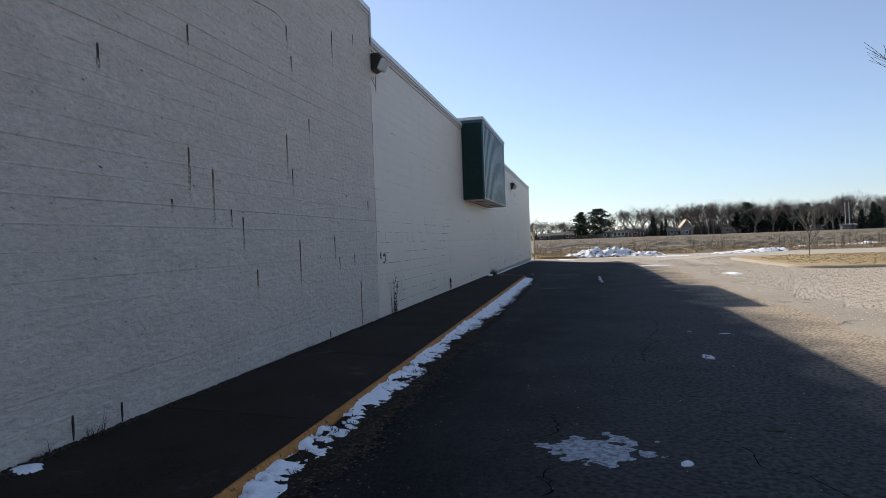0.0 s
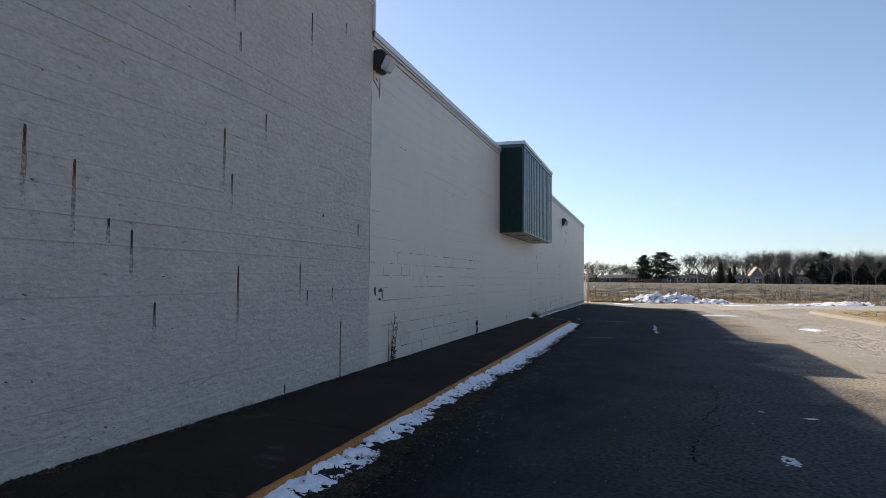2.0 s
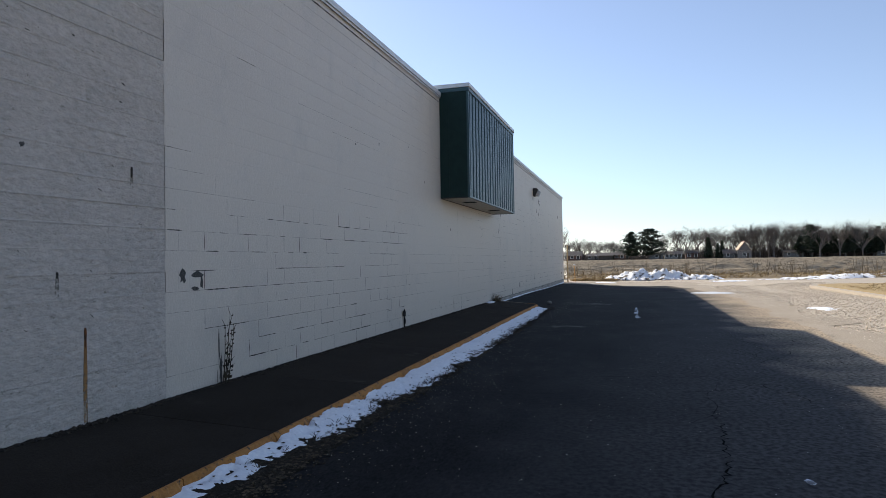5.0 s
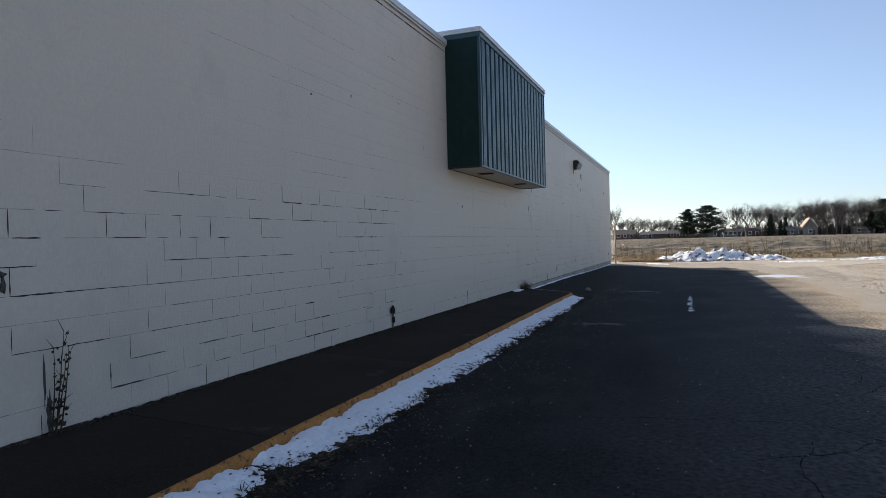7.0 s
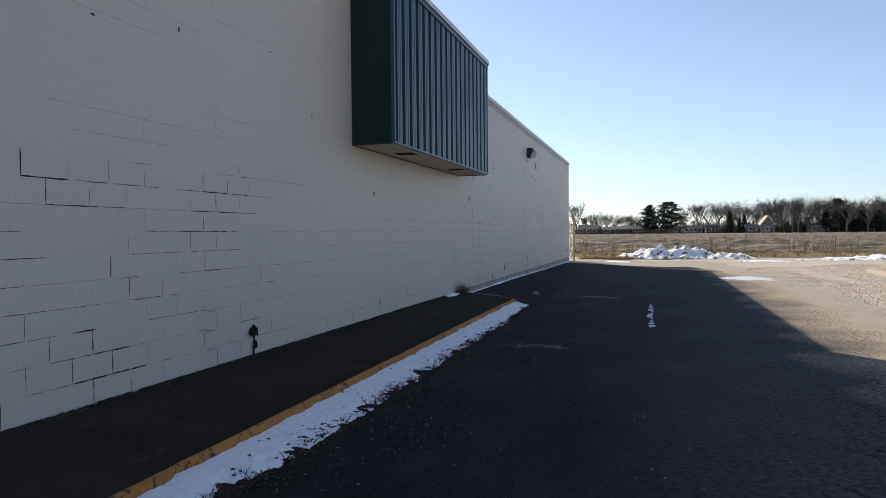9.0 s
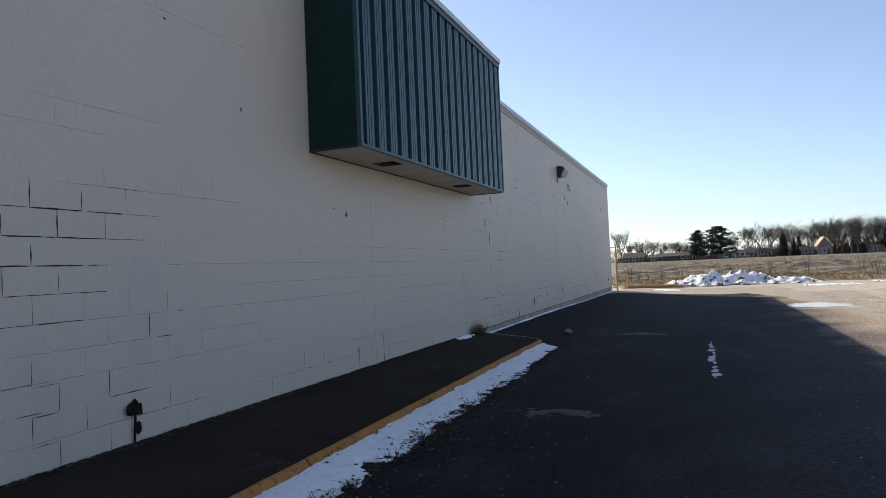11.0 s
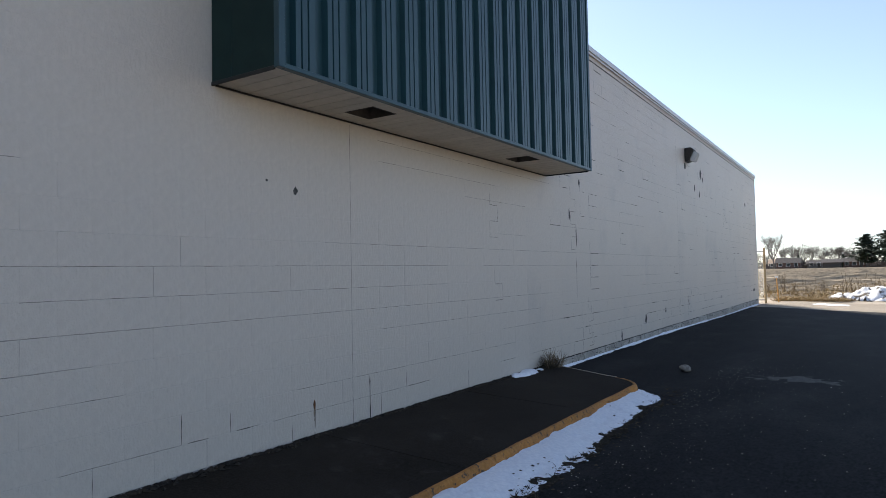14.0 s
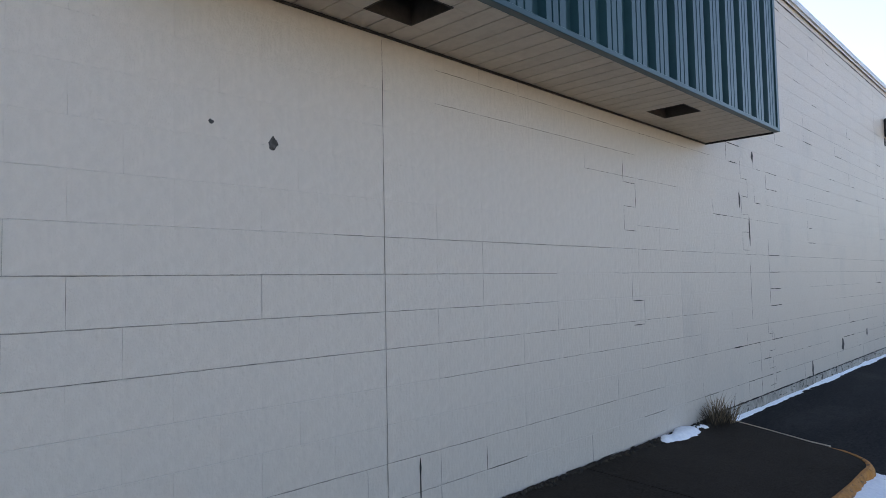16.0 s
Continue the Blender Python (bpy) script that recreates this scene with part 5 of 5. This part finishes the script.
dead_plant(0.06, 12.28, 0.2, 0.78, 3, 4)
random.seed(7)
for x, y, h in ((0.05, 3.6, 0.12), (0.05, 4.08, 0.20), (0.05, 7.3, 0.09), (0.05, 8.2, 0.08)):
    tagged(clumps("dead_grass_tuft", [(x + random.gauss(0, 0.02), y + random.gauss(0, 0.05), 0.2, h * random.uniform(0.6, 1.2), 0.1) for _ in range(6)], DARKWEED, 4, thick=0.0025, lean=0.7), "thin dead grass stalks at the wall foot", "grass tuft")

tap = tagged(new("hose_bib"), "dark torn sheet-metal bracket on a thin pipe", "pipe")
tap.location = (0.02, 18.13, 0.2)
tap.scale = (0.8, 0.8, 0.9)
rod("pipe", (0, 0, -0.02), (0.0, 0.02, 0.26), 0.012, 0.012, BLACK_IRON, tap)
random.seed(9)
for k, (y, z, a) in enumerate(((-0.035, 0.31, 0.06), (0.05, 0.30, 0.06), (0.01, 0.345, 0.045), (0.045, 0.14, 0.05))):
    mesh_object("flap", [(0.006 + 0.012 * (p % 2), y + b, z + c) for p, (b, c) in enumerate(ragged(8, a, a, 0.35))] + [(-0.004, y + b * 0.95, z + c * 0.95) for b, c in ragged(8, a, a, 0.1)],
                [tuple(range(8)), tuple(range(15, 7, -1))] + [(i, 8 + i, 8 + (i + 1) % 8, (i + 1) % 8) for i in range(8)], BLACK_IRON, tap)

random.seed(14)
tuft = clumps("grass_tuft", [(0.14 + random.gauss(0, 0.06), 26.42 + random.gauss(0, 0.07), 0.19, random.uniform(0.14, 0.36), 0.16) for _ in range(10)], WEED, 10, thick=0.0035, lean=0.6)
tagged(tuft, "dry grass tuft growing at the foot of the wall", "grass tuft")
tuft = clumps("grass_tuft", [(0.12 + random.gauss(0, 0.05), 26.35 + random.gauss(0, 0.10), 0.18, random.uniform(0.08, 0.26), 0.2) for _ in range(15)], DARKWEED, 7, thick=0.004, lean=0.6)
tagged(tuft, "dark dead weeds at the foot of the wall", "grass tuft")

# debris in the angle of wall and walk, leaf litter by the snow, pebbles
def scatter(name, spots, material, size, label, category, flat_=0.5):
    v, f = [], []
    for x, y, z in spots:
        s_ = size * random.uniform(0.4, 1.3)
        i = len(v)
        a = random.uniform(0, 3.14)
        for px, py, pz in ((1, 0, 0), (0, 1, 0), (-1, 0, 0), (0, -1, 0), (0, 0, flat_), (0.3, 0.3, -flat_)):
            qx, qy = px * random.uniform(0.6, 1.2), py * random.uniform(0.5, 1.0)
            v.append((x + s_ * (qx * math.cos(a) - qy * math.sin(a)), y + s_ * (qx * math.sin(a) + qy * math.cos(a)), z + s_ * (pz + 0.2 * flat_)))
        f += [(i, i + 1, i + 4), (i + 1, i + 2, i + 4), (i + 2, i + 3, i + 4), (i + 3, i, i + 4), (i + 1, i, i + 5), (i + 2, i + 1, i + 5), (i + 3, i + 2, i + 5), (i, i + 3, i + 5)]
    return tagged(mesh_object(name, v, f, material), label, category, kind="stuff")


random.seed(61)
spots = []
while len(spots) < 5200:
    y = random.uniform(-1, 26.4)
    x = 0.020 + abs(random.gauss(0, 0.022)) * (2.0 if fbm(0, y, 0.8, 3) > 0.0 else 0.7)
    spots.append((x, y, walk_z(x, y)))
scatter("wall_debris", spots, DARKCRUMB, 0.027, "dark dirt and leaf crumbs along the wall foot", "debris")
spots = []
while len(spots) < 5200:
    y = random.uniform(1, 26.6)
    x = kerb_x(y) + random.uniform(0.0, 0.62) ** 1.0 + random.gauss(0.05, 0.05)
    d = abs(x - kerb_x(y) - 0.36)
    if random.random() < math.exp(-(d / 0.11) ** 2) * (0.35 + max(0, fbm(x, y, 1.2, 4)) * 1.8) + 0.03:
        hs = strip_snow(x, y)
        if hs > 0 and random.random() < (0.35 if y < 13 else 0.85):
            continue
        if y > 21 and random.random() < 0.6:
            continue
        spots.append((x, y, 0.010 + verge(x, y) + max(0, hs)))
scatter("leaf_litter", spots, LITTER, 0.017, "dark leaf litter and grass bits in the melting snow", "litter", 0.35)
spots = [(random.uniform(2.0, 6.5), random.uniform(0, 30), 0.007) for _ in range(900)] + [(2.0 + abs(random.gauss(0.15, 0.5)), random.uniform(8, 29), 0.007) for _ in range(1100)]
scatter("grit", spots, STONE, 0.0072, "pale grit scattered on the asphalt", "grit")
spots = []
while len(spots) < 620:
    y = random.uniform(1, 26.3)
    x = kerb_x(y) + (random.gauss(0.30, 0.10) if y < 13 else random.gauss(0.39, 0.05))
    if random.random() < 0.25 + 1.6 * max(0, fbm(x, y, 1.1, 4)) and (y < 21 or random.random() < 0.4):
        spots.append((x, y, 0.012 + verge(x, y) + max(0, strip_snow(x, y)) * 0.6, random.uniform(0.02, 0.06), random.uniform(0.03, 0.08)))
tagged(clumps("dead_grass", spots, DARKWEED, 6, thick=0.004, lean=0.9), "dark dead grass tufts poking through the snow", "grass", kind="stuff")
spots = [(x, y, -0.008 + dip(x, y)) for x, y in ((random.uniform(8.2, 15.2), random.uniform(8, 46)) for _ in range(26000))]
scatter("gravel_stones", spots, GRAVEL_STONE, 0.024, "loose pale gravel stones in the yard", "gravel", 0.6)
rock = bmesh.new()
bmesh.ops.create_icosphere(rock, subdivisions=2, radius=0.09)
for p in rock.verts:
    p.co = p.co * (1 + 0.35 * noise.noise(p.co * 14)) * 1.0
    p.co.z = p.co.z * 0.6 + 0.055
rk = part("rock", rock, surface("grey_stone", [(0.12, 0.11, 0.10), (0.24, 0.225, 0.20)], 0.9, fine=25), None, "", True)
rk.location = (1.60, 28.0, 0.0)
tagged(rk, "fist-sized pale stone lying on the asphalt", "stone")

# asphalt cracks and holes
cv, cf = [], []


def pave_crack(x, y, heading, ln, w, seed):
    random.seed(seed)
    n_ = int(ln / 0.05)
    i = len(cv)
    for k in range(n_ + 1):
        e = 0.5 * w * random.uniform(0.2, 1.4) * (0.3 if k in (0, n_) else 1)
        nx, ny = -math.sin(heading), math.cos(heading)
        cv.append((x + nx * e, y + ny * e, 0.0085))
        cv.append((x - nx * e, y - ny * e, 0.0085))
        heading += random.gauss(0, 0.22)
        x += math.cos(heading) * 0.05
        y += math.sin(heading) * 0.05
    for k in range(n_):
        cf.append((i + 2 * k, i + 2 * k + 1, i + 2 * k + 3, i + 2 * k + 2))


for k, (x, y, h, ln, w) in enumerate(((6.0, 13.5, 1.3, 3.5, .011), (6.3, 14.2, 2.6, 1.8, .010), (5.6, 11.5, 1.2, 3.0, .008), (4.8, 12.4, 1.4, 2.0, .007),
                                      (5.4, 3.9, 2.4, 1.6, .010), (5.8, 5.0, 0.2, 1.2, .010), (5.6, 7.3, 1.1, 1.6, .009), (4.1, 2.2, 1.9, 1.4, .009), (3.0, 14.0, 1.4, 1.6, .006), (3.3, 18.5, 1.7, 1.8, .006))):
    pave_crack(x, y, h, ln, w, 70 + k)


def crack_path(points, w):
    """An open crack through the given points, crooked between them, with short side cracks."""
    for (xa, ya), (xb, yb) in zip(points[:-1], points[1:]):
        ln = math.hypot(xb - xa, yb - ya)
        n_ = max(3, int(ln / 0.045))
        i = len(cv)
        nx, ny = -(yb - ya) / ln, (xb - xa) / ln
        for k in range(n_ + 1):
            t = k / n_
            j = 0.0 if k in (0, n_) else random.gauss(0, 0.022)
            e = 0.6 * w * random.uniform(0.15, 1.6)
            x, y = xa + (xb - xa) * t + nx * j, ya + (yb - ya) * t + ny * j
            cv.extend(((x + nx * e, y + ny * e, 0.0085), (x - nx * e, y - ny * e, 0.0085)))
        cf.extend((i + 2 * k, i + 2 * k + 1, i + 2 * k + 3, i + 2 * k + 2) for k in range(n_))
        if random.random() < 0.6:
            pave_crack(xb, yb, random.uniform(0, 6.28), random.uniform(0.2, 0.5), w * 0.6, random.randint(0, 999))


random.seed(44)
crack_path([(5.06, 12.93), (4.96, 11.15), (4.68, 10.18), (4.85, 9.97), (4.64, 9.63), (4.51, 8.83), (4.47, 8.43), (4.59, 8.21), (4.71, 8.04), (4.82, 7.89)], 0.011)
for pts, w in (([(4.13, 8.68), (4.09, 8.2), (4.01, 7.89)], 0.008), ([(5.28, 10.38), (5.24, 9.63), (5.28, 9.28)], 0.006), ([(5.3, 9.74), (5.34, 9.21)], 0.006),
               ([(3.44, 5.76), (3.52, 5.21), (3.38, 5.04)], 0.009), ([(3.48, 4.39), (3.51, 4.02), (3.48, 3.7)], 0.009), ([(4.5, 6.53), (4.75, 6.5), (4.96, 6.46)], 0.010), ([(3.51, 5.13), (3.92, 4.74)], 0.007), ([(3.0, 4.95), (3.38, 5.04)], 0.006)):
    crack_path(pts, w)
# crazed corner of the lane
for _ in range(46):
    pave_crack(random.uniform(5.9, 7.3), random.uniform(15.6, 19.8), random.choice((0.2, 1.7, 2.9, 1.2)) + random.gauss(0, 0.3), random.uniform(0.3, 0.9), 0.010, random.randint(0, 9999))
tagged(mesh_object("asphalt_cracks", cv, cf, BLACKGAP), "crooked open cracks in the asphalt", "crack", kind="stuff")
random.seed(90)
for x, y, a, b in ((5.04, 5.99, 0.09, 0.10), (5.22, 5.43, 0.09, 0.08), (4.54, 8.40, 0.05, 0.10), (4.52, 8.62, 0.04, 0.04)):
    pts = ragged(12, a, b, 0.3)
    tagged(sheet("pothole_patch", [(x + p, y + q) for p, q in pts], 0.0095, DARKCRUMB, 0.003), "small dark hole filled with wet dirt", "pothole")

# ---- the nearest wall blocks, each a piece of its own ----
for (size, groove), places in shared.items():
    v, f = block_verts(0.0, 0.0, size, 0.0005, COURSE - 0.0005, groove, 0.03, 0.0002)
    me = bpy.data.meshes.new("block")
    me.from_pydata(v, [], f)
    me.materials.append(PAINT)
    for y, z in places:
        b = new("block", me)
        b.location = (random.uniform(-0.0001, 0.0001), y, z)
        b.parent = wall
